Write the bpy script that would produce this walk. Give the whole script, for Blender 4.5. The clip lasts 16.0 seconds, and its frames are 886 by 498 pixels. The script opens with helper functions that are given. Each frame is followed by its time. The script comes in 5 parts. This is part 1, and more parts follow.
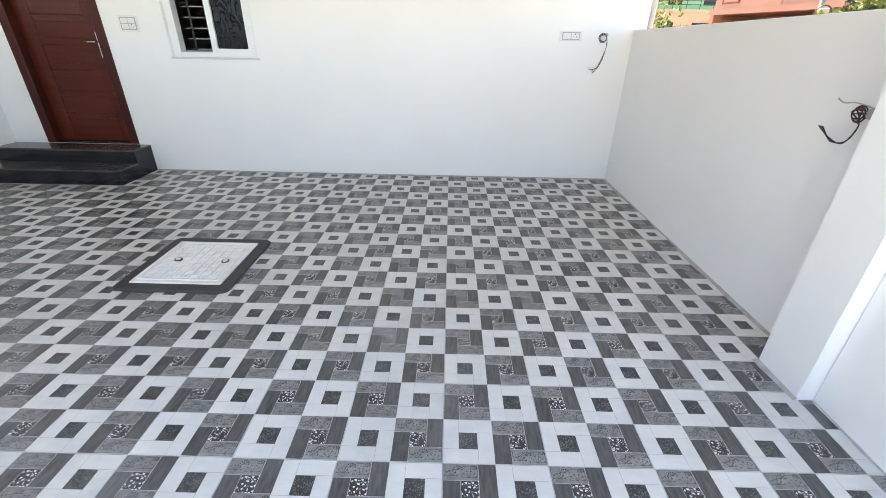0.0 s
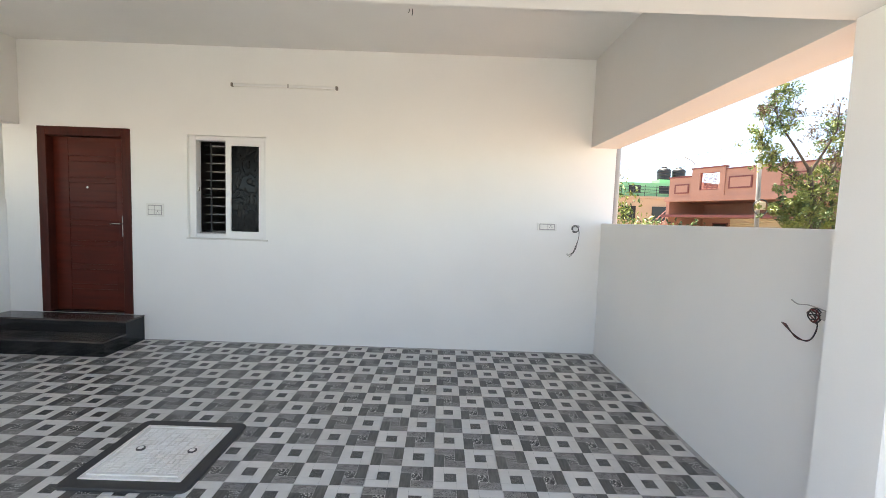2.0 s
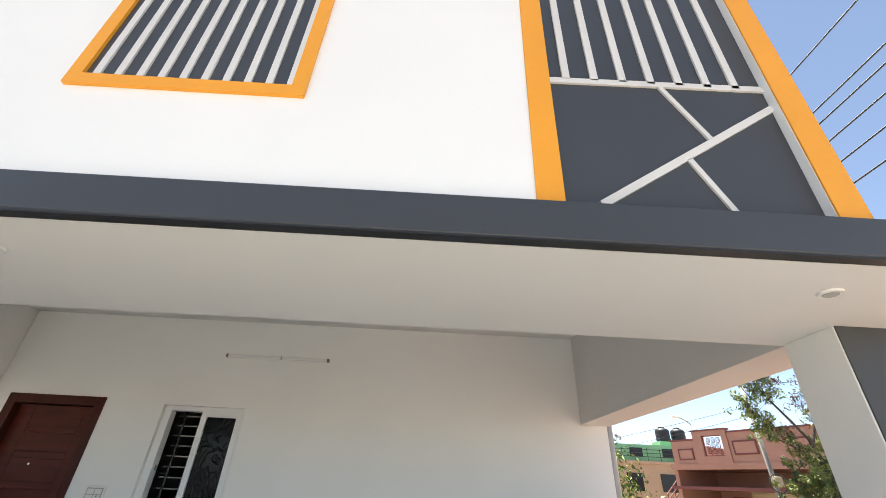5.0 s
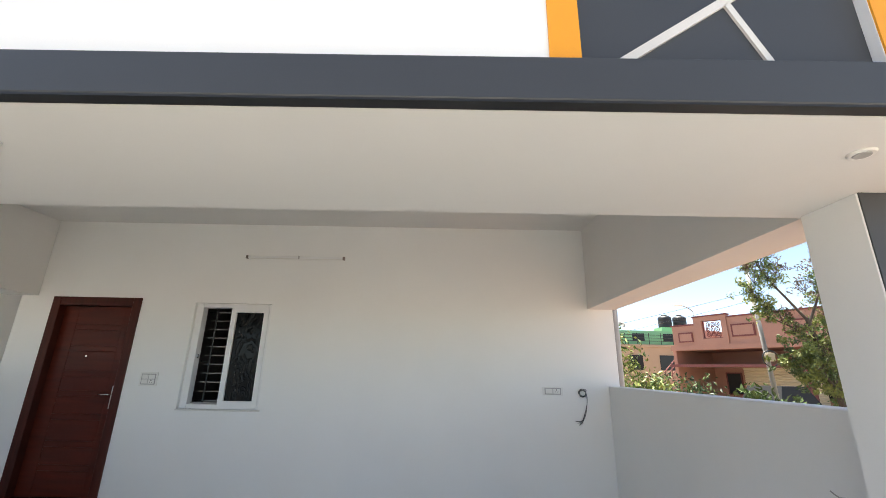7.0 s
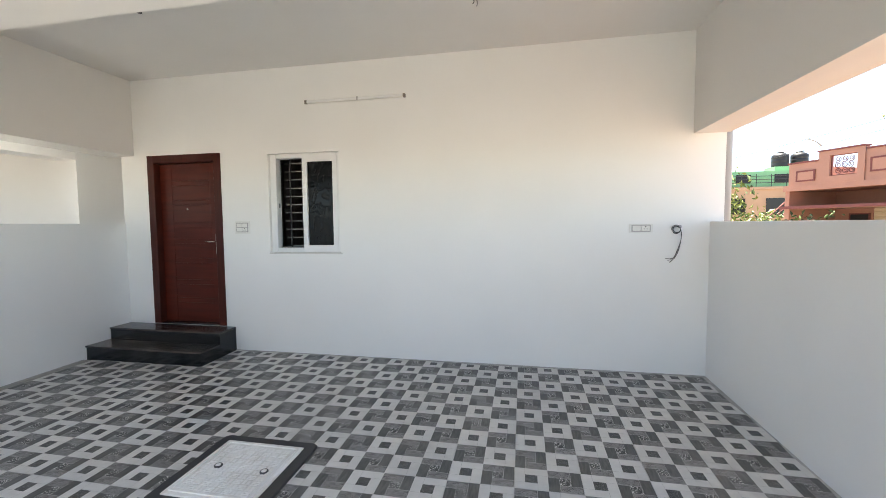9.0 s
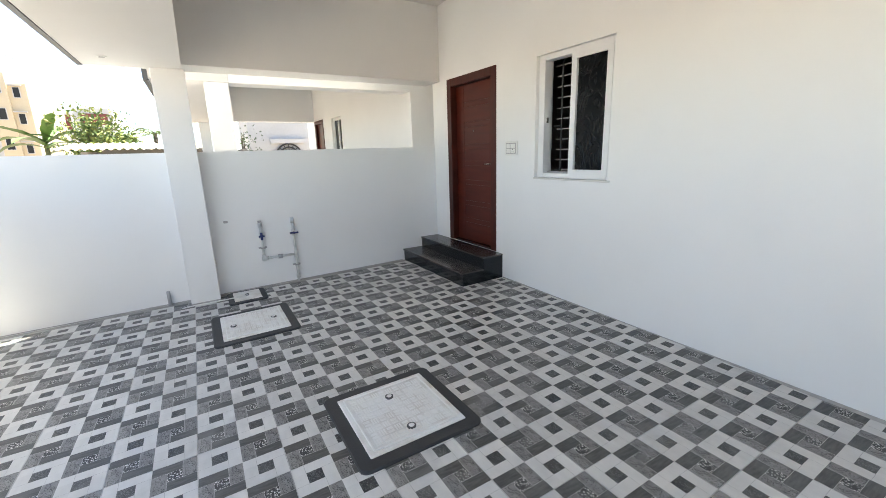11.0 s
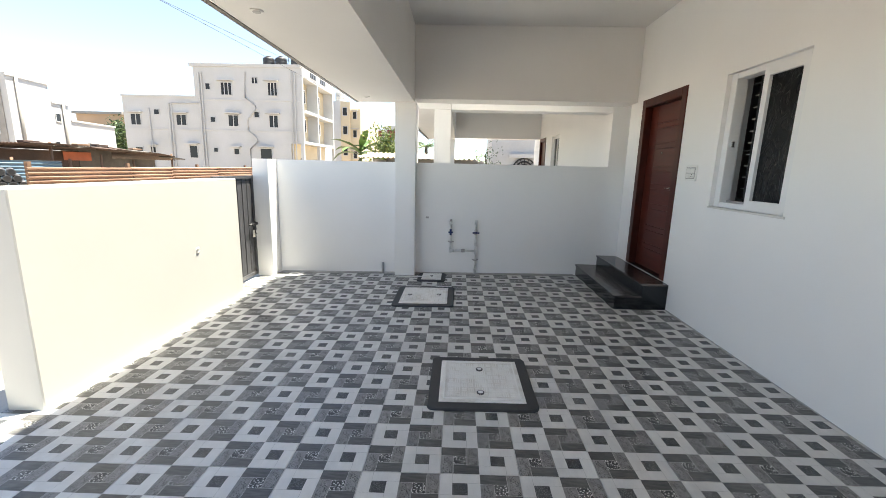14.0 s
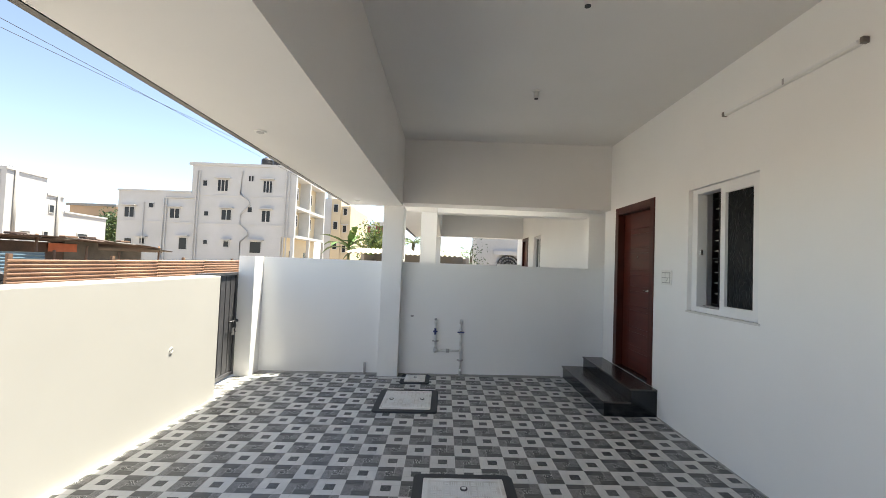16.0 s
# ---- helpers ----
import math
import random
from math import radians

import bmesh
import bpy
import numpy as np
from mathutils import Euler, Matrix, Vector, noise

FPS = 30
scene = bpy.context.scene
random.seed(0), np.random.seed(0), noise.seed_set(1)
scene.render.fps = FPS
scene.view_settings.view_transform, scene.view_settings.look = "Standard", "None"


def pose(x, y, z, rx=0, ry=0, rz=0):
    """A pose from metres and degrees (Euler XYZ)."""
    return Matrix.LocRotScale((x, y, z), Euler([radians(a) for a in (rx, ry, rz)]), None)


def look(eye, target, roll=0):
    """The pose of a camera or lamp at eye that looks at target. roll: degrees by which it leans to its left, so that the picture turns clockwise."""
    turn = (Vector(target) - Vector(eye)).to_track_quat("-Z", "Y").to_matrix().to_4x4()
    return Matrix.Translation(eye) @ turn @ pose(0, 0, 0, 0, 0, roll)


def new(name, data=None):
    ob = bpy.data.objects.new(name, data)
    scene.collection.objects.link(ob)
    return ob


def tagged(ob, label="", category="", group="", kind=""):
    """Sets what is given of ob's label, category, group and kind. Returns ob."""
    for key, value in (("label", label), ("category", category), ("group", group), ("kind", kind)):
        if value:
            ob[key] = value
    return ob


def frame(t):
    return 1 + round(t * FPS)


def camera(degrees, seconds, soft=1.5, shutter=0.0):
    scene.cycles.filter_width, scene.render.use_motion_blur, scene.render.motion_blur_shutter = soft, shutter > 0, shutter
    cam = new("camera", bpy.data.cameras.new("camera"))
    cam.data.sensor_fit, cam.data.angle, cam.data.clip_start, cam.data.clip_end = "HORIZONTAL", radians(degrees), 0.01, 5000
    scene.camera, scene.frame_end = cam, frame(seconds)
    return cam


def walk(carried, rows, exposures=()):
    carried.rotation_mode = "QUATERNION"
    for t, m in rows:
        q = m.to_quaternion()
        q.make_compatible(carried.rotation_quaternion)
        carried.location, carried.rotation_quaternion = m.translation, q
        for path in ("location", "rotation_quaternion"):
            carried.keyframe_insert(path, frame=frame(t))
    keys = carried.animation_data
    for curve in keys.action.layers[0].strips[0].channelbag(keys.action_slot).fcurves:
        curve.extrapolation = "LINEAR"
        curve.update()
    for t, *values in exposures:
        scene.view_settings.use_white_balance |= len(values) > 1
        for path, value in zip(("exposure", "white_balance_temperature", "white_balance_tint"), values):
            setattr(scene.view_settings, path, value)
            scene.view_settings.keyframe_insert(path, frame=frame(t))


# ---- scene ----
cam = camera(94.6, 16.0, soft=0.75)
# seconds, eye (x, y, z), yaw, pitch, lean
ROWS = [
    (0, (0.035, -0.001, 1.344), 0.51, -26.42, 1.10),
    (0.5, (0.037, -0.010, 1.403), 0.21, -19.89, 1.50),
    (1, (0.036, -0.020, 1.452), -0.03, -14.12, 1.70),
    (1.5, (0.042, -0.011, 1.477), -0.09, -9.12, 1.80),
    (2, (0.039, -0.021, 1.499), -0.26, -4.16, 2.00),
    (2.5, (0.033, -0.034, 1.555), -0.54, 1.17, 2.30),
    (3, (0.040, -0.056, 1.606), -0.75, 7.73, 2.50),
    (3.5, (0.031, -0.095, 1.639), -1.01, 14.86, 2.70),
    (4, (0.027, -0.122, 1.668), -1.05, 21.40, 2.90),
    (4.2, (0.027, -0.132, 1.679), -0.97, 23.67, 2.90),
    (4.72, (0.030, -0.148, 1.705), -0.75, 28.60, 2.95),
    (5.25, (0.034, -0.150, 1.718), -0.40, 30.50, 2.80),
    (5.78, (0.039, -0.132, 1.710), -0.03, 29.15, 2.50),
    (6.3, (0.040, -0.116, 1.690), 0.23, 24.62, 2.05),
    (6.5, (0.041, -0.107, 1.686), 0.33, 22.42, 1.82),
    (7, (0.044, -0.088, 1.646), 0.48, 16.53, 1.20),
    (7.5, (0.036, -0.058, 1.620), 0.67, 10.22, 0.40),
    (8, (0.023, -0.023, 1.586), 1.78, 4.70, 0.20),
    (8.5, (-0.004, 0.058, 1.545), 4.90, 0.29, -0.00),
    (9, (0.085, 0.276, 1.515), 11.06, -3.55, -0.50),
    (9.5, (0.212, 0.572, 1.502), 20.79, -6.83, -1.20),
    (10, (0.244, 0.925, 1.497), 33.04, -9.56, -1.80),
    (10.2, (0.271, 1.046, 1.489), 38.36, -10.31, -1.80),
    (10.72, (0.316, 1.433, 1.477), 52.45, -12.50, -1.88),
    (11.25, (0.377, 1.820, 1.462), 66.71, -13.84, -1.43),
    (11.78, (0.474, 2.115, 1.448), 78.60, -14.31, -0.70),
    (12.3, (0.628, 2.226, 1.438), 85.60, -13.89, 0.00),
    (12.5, (0.687, 2.247, 1.441), 87.55, -13.68, 0.30),
    (13, (0.880, 2.210, 1.430), 90.53, -12.74, 0.80),
    (13.5, (1.006, 2.246, 1.461), 91.67, -11.77, 1.20),
    (14, (1.061, 2.271, 1.475), 91.87, -11.12, 1.40),
    (14.5, (1.070, 2.263, 1.472), 91.75, -10.28, 1.40),
    (15, (1.068, 2.254, 1.475), 91.22, -8.42, 1.60),
    (15.5, (1.068, 2.263, 1.499), 90.72, -4.62, 1.90),
    (16, (1.088, 2.282, 1.550), 90.32, 2.01, 2.20),
]


def gaze(eye, yaw, pitch, lean):
    a, b = radians(yaw), radians(pitch)
    way = Vector((-math.sin(a) * math.cos(b), math.cos(a) * math.cos(b), math.sin(b)))
    return look(eye, Vector(eye) + way, lean)


walk(cam, [(t, gaze(eye, yaw, pitch, lean)) for t, eye, yaw, pitch, lean in ROWS],
     [(t, stops, kelvin, 5.5) for t, stops, kelvin in ((0, 3.89, 7150), (1.5, 3.49, 7120), (2.5, 3.37, 7020), (3.2, 3.11, 6970), (4, 2.62, 6770), (6.5, 2.57, 6770), (7.5, 2.99, 6920), (9, 3.37, 7020), (10, 3.66, 7020), (12.5, 3.22, 6970), (15, 2.98, 6970), (16, 2.82, 7020))])
# ---- light ----
SUN = Vector((-0.11, 0.225, 1.0)).normalized()
world = bpy.data.worlds.new("sky")
scene.world = world
world.use_nodes = True
wn = world.node_tree
wn.nodes.clear()
sky = wn.nodes.new("ShaderNodeTexSky")
sky.sky_type = "NISHITA"
sky.sun_disc = False
sky.sun_elevation = math.asin(SUN.z)
sky.sun_rotation = math.atan2(SUN.x, SUN.y)
sky.air_density, sky.dust_density, sky.ozone_density = 0.6, 0.1, 1.0
back = wn.nodes.new("ShaderNodeBackground")
back.inputs["Strength"].default_value = 0.054
wout = wn.nodes.new("ShaderNodeOutputWorld")
haze = wn.nodes.new("ShaderNodeHueSaturation")
haze.inputs["Saturation"].default_value = 0.86
wn.links.new(sky.outputs[0], haze.inputs["Color"])
wn.links.new(haze.outputs[0], back.inputs[0])
wn.links.new(back.outputs[0], wout.inputs[0])
sun = new("sun", bpy.data.lights.new("sun", "SUN"))
sun.data.energy, sun.data.angle, sun.data.color = 3.1, radians(0.6), (1.0, 0.965, 0.91)
sun.matrix_world = look(SUN * 30, (0, 0, 0))


# ---- materials ----
def mat(name, col, rough=0.6, vary=0.08, scale=6.0, fine=90.0, bump=0.1, metal=0.0, stretch=(1, 1, 1), col2=None, mix=0.5, rand=0.0, spec=0.5, coords="Object", depth=0.004):
    """A surface with a base colour varied at two scales, and fine relief."""
    m = bpy.data.materials.new(name)
    m.use_nodes = True
    nt = m.node_tree
    nd, ln = nt.nodes, nt.links
    b = nd["Principled BSDF"]
    b.inputs["Roughness"].default_value = rough
    b.inputs["Metallic"].default_value = metal
    b.inputs["Specular IOR Level"].default_value = spec
    tc = nd.new("ShaderNodeTexCoord")
    mp = nd.new("ShaderNodeMapping")
    mp.inputs["Scale"].default_value = stretch
    ln.new(tc.outputs[coords], mp.inputs[0])
    n1 = nd.new("ShaderNodeTexNoise")
    n1.inputs["Scale"].default_value, n1.inputs["Detail"].default_value = scale, 5
    n2 = nd.new("ShaderNodeTexNoise")
    n2.inputs["Scale"].default_value, n2.inputs["Detail"].default_value = fine, 3
    ln.new(mp.outputs[0], n1.inputs["Vector"])
    ln.new(mp.outputs[0], n2.inputs["Vector"])
    mx = nd.new("ShaderNodeMix")
    mx.data_type = "RGBA"
    c = Vector(col)
    d = Vector(col2) if col2 else c * (1 - 2.2 * vary)
    mx.inputs[6].default_value, mx.inputs[7].default_value = (*c, 1), (*d, 1)
    ramp = nd.new("ShaderNodeMapRange")
    ramp.inputs[1].default_value, ramp.inputs[2].default_value = mix - 0.2, mix + 0.25
    ln.new(n1.outputs[0], ramp.inputs[0])
    ln.new(ramp.outputs[0], mx.inputs[0])
    hs = nd.new("ShaderNodeHueSaturation")
    ln.new(mx.outputs[2], hs.inputs["Color"])
    mr = nd.new("ShaderNodeMapRange")
    mr.inputs[3].default_value, mr.inputs[4].default_value = 1 - vary, 1 + vary
    ln.new(n2.outputs[0], mr.inputs[0])
    val = mr.outputs[0]
    if rand:
        oi = nd.new("ShaderNodeObjectInfo")
        gi = nd.new("ShaderNodeNewGeometry")
        ad = nd.new("ShaderNodeMath")
        ln.new(oi.outputs["Random"], ad.inputs[0])
        ln.new(gi.outputs["Random Per Island"], ad.inputs[1])
        rr = nd.new("ShaderNodeMapRange")
        rr.inputs[2].default_value = 2.0
        rr.inputs[3].default_value, rr.inputs[4].default_value = 1 - rand, 1 + rand
        ln.new(ad.outputs[0], rr.inputs[0])
        mu = nd.new("ShaderNodeMath")
        mu.operation = "MULTIPLY"
        ln.new(val, mu.inputs[0])
        ln.new(rr.outputs[0], mu.inputs[1])
        val = mu.outputs[0]
    ln.new(val, hs.inputs["Value"])
    ln.new(hs.outputs[0], b.inputs["Base Color"])
    if bump:
        bp = nd.new("ShaderNodeBump")
        bp.inputs["Strength"].default_value, bp.inputs["Distance"].default_value = bump, depth
        ln.new(n2.outputs[0], bp.inputs["Height"])
        ln.new(bp.outputs[0], b.inputs["Normal"])
    return m


def pebble_mat(name, dark, pale, scale, share):
    """Small pale pebbles set in dark cement, printed and slightly raised."""
    m = bpy.data.materials.new(name)
    m.use_nodes = True
    nd, ln = m.node_tree.nodes, m.node_tree.links
    b = nd["Principled BSDF"]
    b.inputs["Roughness"].default_value = 0.5
    tc, vo, ed = nd.new("ShaderNodeTexCoord"), nd.new("ShaderNodeTexVoronoi"), nd.new("ShaderNodeTexVoronoi")
    ed.feature = "DISTANCE_TO_EDGE"
    for v in (vo, ed):
        v.inputs["Scale"].default_value = scale
        ln.new(tc.outputs["Object"], v.inputs["Vector"])
    sep = nd.new("ShaderNodeSeparateColor")
    ln.new(vo.outputs["Color"], sep.inputs[0])
    gt, ge, mu = nd.new("ShaderNodeMapRange"), nd.new("ShaderNodeMapRange"), nd.new("ShaderNodeMath")
    gt.inputs[1].default_value, gt.inputs[2].default_value = 1 - share - 0.1, 1 - share + 0.25
    ln.new(sep.outputs[0], gt.inputs[0])
    ge.inputs[1].default_value, ge.inputs[2].default_value = 0.13, 0.2
    ln.new(ed.outputs["Distance"], ge.inputs[0])
    mu.operation = "MULTIPLY"
    ln.new(gt.outputs[0], mu.inputs[0])
    ln.new(ge.outputs[0], mu.inputs[1])
    mx = nd.new("ShaderNodeMix")
    mx.data_type = "RGBA"
    mx.inputs[6].default_value, mx.inputs[7].default_value = (*dark, 1), (*pale, 1)
    ln.new(mu.outputs[0], mx.inputs[0])
    ln.new(mx.outputs[2], b.inputs["Base Color"])
    bp = nd.new("ShaderNodeBump")
    bp.inputs["Strength"].default_value, bp.inputs["Distance"].default_value = 0.3, 0.002
    ln.new(ge.outputs[0], bp.inputs["Height"])
    ln.new(bp.outputs[0], b.inputs["Normal"])
    return m


def floral_mat(name, ground, line):
    """Grey tile print with curling dark lines."""
    m = mat(name, ground, 0.5, 0.2, 25, 160, 0.1, rand=0.12)
    nd, ln = m.node_tree.nodes, m.node_tree.links
    b = nd["Principled BSDF"]
    was = b.inputs["Base Color"].links[0].from_socket
    tc, no, wv = nd.new("ShaderNodeTexCoord"), nd.new("ShaderNodeTexNoise"), nd.new("ShaderNodeMapRange")
    no.inputs["Scale"].default_value, no.inputs["Detail"].default_value, no.inputs["Distortion"].default_value = 55, 2, 1.2
    ln.new(tc.outputs["Object"], no.inputs["Vector"])
    ab, sb = nd.new("ShaderNodeMath"), nd.new("ShaderNodeMath")
    sb.operation, ab.operation = "SUBTRACT", "ABSOLUTE"
    sb.inputs[1].default_value = 0.5
    ln.new(no.outputs[0], sb.inputs[0])
    ln.new(sb.outputs[0], ab.inputs[0])
    wv.inputs[1].default_value, wv.inputs[2].default_value, wv.inputs[3].default_value, wv.inputs[4].default_value = 0.008, 0.03, 0.75, 0
    ln.new(ab.outputs[0], wv.inputs[0])
    mx = nd.new("ShaderNodeMix")
    mx.data_type = "RGBA"
    mx.inputs[7].default_value = (*line, 1)
    ln.new(was, mx.inputs[6])
    ln.new(wv.outputs[0], mx.inputs[0])
    ln.new(mx.outputs[2], b.inputs["Base Color"])
    return m


def glass_mat(name, tint, rough, relief):
    """Dark figured glass: glossy, with a branching relief."""
    m = bpy.data.materials.new(name)
    m.use_nodes = True
    nd, ln = m.node_tree.nodes, m.node_tree.links
    b = nd["Principled BSDF"]
    b.inputs["Base Color"].default_value = (*tint, 1)
    b.inputs["Roughness"].default_value = rough
    b.inputs["IOR"].default_value = 1.5
    b.inputs["Specular IOR Level"].default_value = 0.16
    if relief:
        tc, mp, no = nd.new("ShaderNodeTexCoord"), nd.new("ShaderNodeMapping"), nd.new("ShaderNodeTexNoise")
        mp.inputs["Scale"].default_value = (1, 1, 0.55)
        no.inputs["Scale"].default_value, no.inputs["Detail"].default_value, no.inputs["Distortion"].default_value = 9, 1, 2.0
        ln.new(tc.outputs["Object"], mp.inputs[0])
        ln.new(mp.outputs[0], no.inputs["Vector"])
        sb, ab, rg = nd.new("ShaderNodeMath"), nd.new("ShaderNodeMath"), nd.new("ShaderNodeMapRange")
        sb.operation, ab.operation = "SUBTRACT", "ABSOLUTE"
        sb.inputs[1].default_value = 0.5
        ln.new(no.outputs[0], sb.inputs[0])
        ln.new(sb.outputs[0], ab.inputs[0])
        rg.inputs[2].default_value = 0.08
        ln.new(ab.outputs[0], rg.inputs[0])
        bp = nd.new("ShaderNodeBump")
        bp.inputs["Strength"].default_value, bp.inputs["Distance"].default_value = relief, 0.004
        ln.new(rg.outputs[0], bp.inputs["Height"])
        ln.new(bp.outputs[0], b.inputs["Normal"])
    return m


def wood_mat(name, a, b2, stretch, rough=0.32, scale=3.0):
    return mat(name, a, rough, 0.1, scale, 60, 0.04, stretch=stretch, col2=b2, mix=0.5, spec=0.25)


def leaf_mat(name, a, b2):
    m = mat(name, a, 0.55, 0.15, 1.5, 12, 0, col2=b2, rand=0.45)
    m.node_tree.nodes["Principled BSDF"].inputs["Subsurface Weight"].default_value = 0.0
    return m


WHITE = mat("white_wall_paint", (0.87, 0.865, 0.85), 0.55, 0.02, 1.1, 220, 0.12, depth=0.0015)
# Greyed below the wall white; the dimmer light up there is put into this colour.
WHITE_CEIL = mat("greyed_ceiling_white", (0.745, 0.728, 0.705), 0.7, 0.02, 1.4, 200, 0.1, depth=0.0015)
CREAM = mat("cream_wall_paint", (0.50, 0.488, 0.455), 0.6, 0.03, 1.0, 200, 0.15, depth=0.002)
GREY_PAINT = mat("charcoal_wall_paint", (0.052, 0.055, 0.061), 0.5, 0.06, 2, 180, 0.1, depth=0.0015)
ORANGE_PAINT = mat("orange_wall_paint", (0.86, 0.36, 0.025), 0.5, 0.04, 2, 180, 0.1, depth=0.0015)
OFFWHITE = mat("offwhite_trim_paint", (0.70, 0.68, 0.65), 0.5, 0.04, 3, 180, 0.1)
UPVC = mat("white_upvc", (0.82, 0.82, 0.82), 0.3, 0.01, 3, 100, 0.0)
PLASTIC = mat("white_plastic", (0.80, 0.79, 0.76), 0.35, 0.02, 3, 100, 0.0)
GREY_PLASTIC = mat("grey_plastic", (0.42, 0.41, 0.40), 0.4, 0.03, 3, 100, 0.0)
BLACK_PLASTIC = mat("black_plastic", (0.025, 0.025, 0.028), 0.45, 0.1, 4, 80, 0.05)
GRANITE = mat("black_granite", (0.016, 0.015, 0.015), 0.16, 0.3, 5, 260, 0.03, col2=(0.007, 0.009, 0.010), mix=0.5)
# Dust plus the treads' reflected glare, both in the colour; risers stay darker.
TREAD = mat("dusty_glare_granite", (0.095, 0.082, 0.074), 0.2, 0.3, 4, 200, 0.05, col2=(0.024, 0.022, 0.021), mix=0.5)
DOOR_WOOD = wood_mat("red_brown_wood", (0.098, 0.0155, 0.0075), (0.055, 0.0088, 0.005), (0.6, 1, 7), 0.34)
FRAME_WOOD = wood_mat("dark_red_wood", (0.072, 0.0135, 0.008), (0.042, 0.0085, 0.0055), (14, 1, 1.5), 0.42)
CHROME = mat("brushed_steel", (0.72, 0.70, 0.67), 0.25, 0.03, 5, 120, 0.0, metal=1.0)
IRON = mat("dark_grey_gate_paint", (0.07, 0.07, 0.075), 0.4, 0.12, 5, 90, 0.06)
IRON_BLACK = mat("black_iron", (0.018, 0.018, 0.019), 0.45, 0.1, 5, 90, 0.05)
CEMENT = mat("dark_cement_border", (0.045, 0.046, 0.048), 0.55, 0.12, 5, 120, 0.25)
COVER = mat("pale_frp_cover", (0.90, 0.885, 0.85), 0.6, 0.06, 7, 140, 0.25, col2=(0.80, 0.74, 0.66), mix=0.7)
RING_DARK = mat("worn_dark_plastic", (0.10, 0.095, 0.09), 0.5, 0.15, 9, 90, 0.1)
COVER_BASE = mat("dusty_frp_cover", (0.87, 0.855, 0.82), 0.7, 0.12, 9, 120, 0.3, col2=(0.60, 0.54, 0.47), mix=0.64)
T_LIGHT = mat("tile_pale_plank", (0.74, 0.73, 0.70), 0.42, 0.05, 8, 70, 0.06, stretch=(1, 3, 1), rand=0.08, col2=(0.66, 0.65, 0.62))
T_JOINT = mat("tile_print_line", (0.46, 0.455, 0.43), 0.5, 0.1, 20, 90, 0.05)
T_LINE = mat("tile_dark_print", (0.045, 0.044, 0.042), 0.5, 0.1, 20, 90, 0.05)
T_WOOD = mat("tile_dark_plank", (0.054, 0.053, 0.051), 0.45, 0.3, 10, 60, 0.12, stretch=(8, 1.3, 1), col2=(0.13, 0.127, 0.12), rand=0.15)
T_DARK = pebble_mat("tile_dark_pebble", (0.040, 0.040, 0.039), (0.15, 0.155, 0.148), 110, 0.85)
T_PEB = pebble_mat("tile_white_pebble", (0.032, 0.031, 0.030), (0.88, 0.87, 0.84), 92, 0.8)
T_FLOR = floral_mat("tile_grey_floral", (0.34, 0.335, 0.32), (0.13, 0.128, 0.12))


def dusty(m, dust, share):
    """Patches of dust and dried wash water lying over the tiles."""
    nd, ln = m.node_tree.nodes, m.node_tree.links
    b = nd["Principled BSDF"]
    was = b.inputs["Base Color"].links[0].from_socket
    geo = nd.new("ShaderNodeNewGeometry")
    fac = None
    for scale, lo, hi in ((1.1, 0.42, 0.68), (7.0, 0.35, 0.75)):
        no, rg = nd.new("ShaderNodeTexNoise"), nd.new("ShaderNodeMapRange")
        no.inputs["Scale"].default_value, no.inputs["Detail"].default_value, no.inputs["Distortion"].default_value = scale, 6, 0.6
        rg.inputs[1].default_value, rg.inputs[2].default_value = lo, hi
        ln.new(geo.outputs["Position"], no.inputs["Vector"])
        ln.new(no.outputs[0], rg.inputs[0])
        if fac is None:
            fac = rg.outputs[0]
        else:
            mu = nd.new("ShaderNodeMath")
            mu.operation = "MULTIPLY"
            ln.new(fac, mu.inputs[0])
            ln.new(rg.outputs[0], mu.inputs[1])
            fac = mu.outputs[0]
    sc, ro = nd.new("ShaderNodeMath"), nd.new("ShaderNodeMapRange")
    sc.operation = "MULTIPLY"
    sc.inputs[1].default_value = share
    ln.new(fac, sc.inputs[0])
    mx = nd.new("ShaderNodeMix")
    mx.data_type = "RGBA"
    mx.inputs[7].default_value = (*dust, 1)
    ln.new(sc.outputs[0], mx.inputs[0])
    ln.new(was, mx.inputs[6])
    ln.new(mx.outputs[2], b.inputs["Base Color"])
    ro.inputs[3].default_value, ro.inputs[4].default_value = 0.36, 0.62
    ln.new(fac, ro.inputs[0])
    ln.new(ro.outputs[0], b.inputs["Roughness"])


for m in (T_LIGHT, T_JOINT, T_LINE, T_WOOD, T_DARK, T_PEB, T_FLOR):
    dusty(m, (0.38, 0.372, 0.355), 0.5)
GROUT = mat("floor_grout", (0.47, 0.46, 0.43), 0.8, 0.15, 12, 150, 0.3)
EARTH = mat("dusty_pale_earth", (0.28, 0.225, 0.175), 0.95, 0.15, 0.3, 9, 0.4, col2=(0.23, 0.19, 0.145), depth=0.02)
CONCRETE = mat("grey_concrete", (0.30, 0.285, 0.265), 0.85, 0.12, 1.2, 40, 0.3)
SAND = mat("reddish_sand", (0.45, 0.39, 0.325), 0.95, 0.1, 1.5, 30, 0.4, col2=(0.40, 0.345, 0.29))
YARD = mat("red_side_earth", (0.20, 0.11, 0.068), 0.95, 0.1, 1.5, 30, 0.4, col2=(0.165, 0.095, 0.06))
PALE = mat("pale_concrete", (0.47, 0.45, 0.415), 0.9, 0.1, 1.5, 30, 0.3)
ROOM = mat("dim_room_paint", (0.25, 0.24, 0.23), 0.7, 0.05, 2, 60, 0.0)
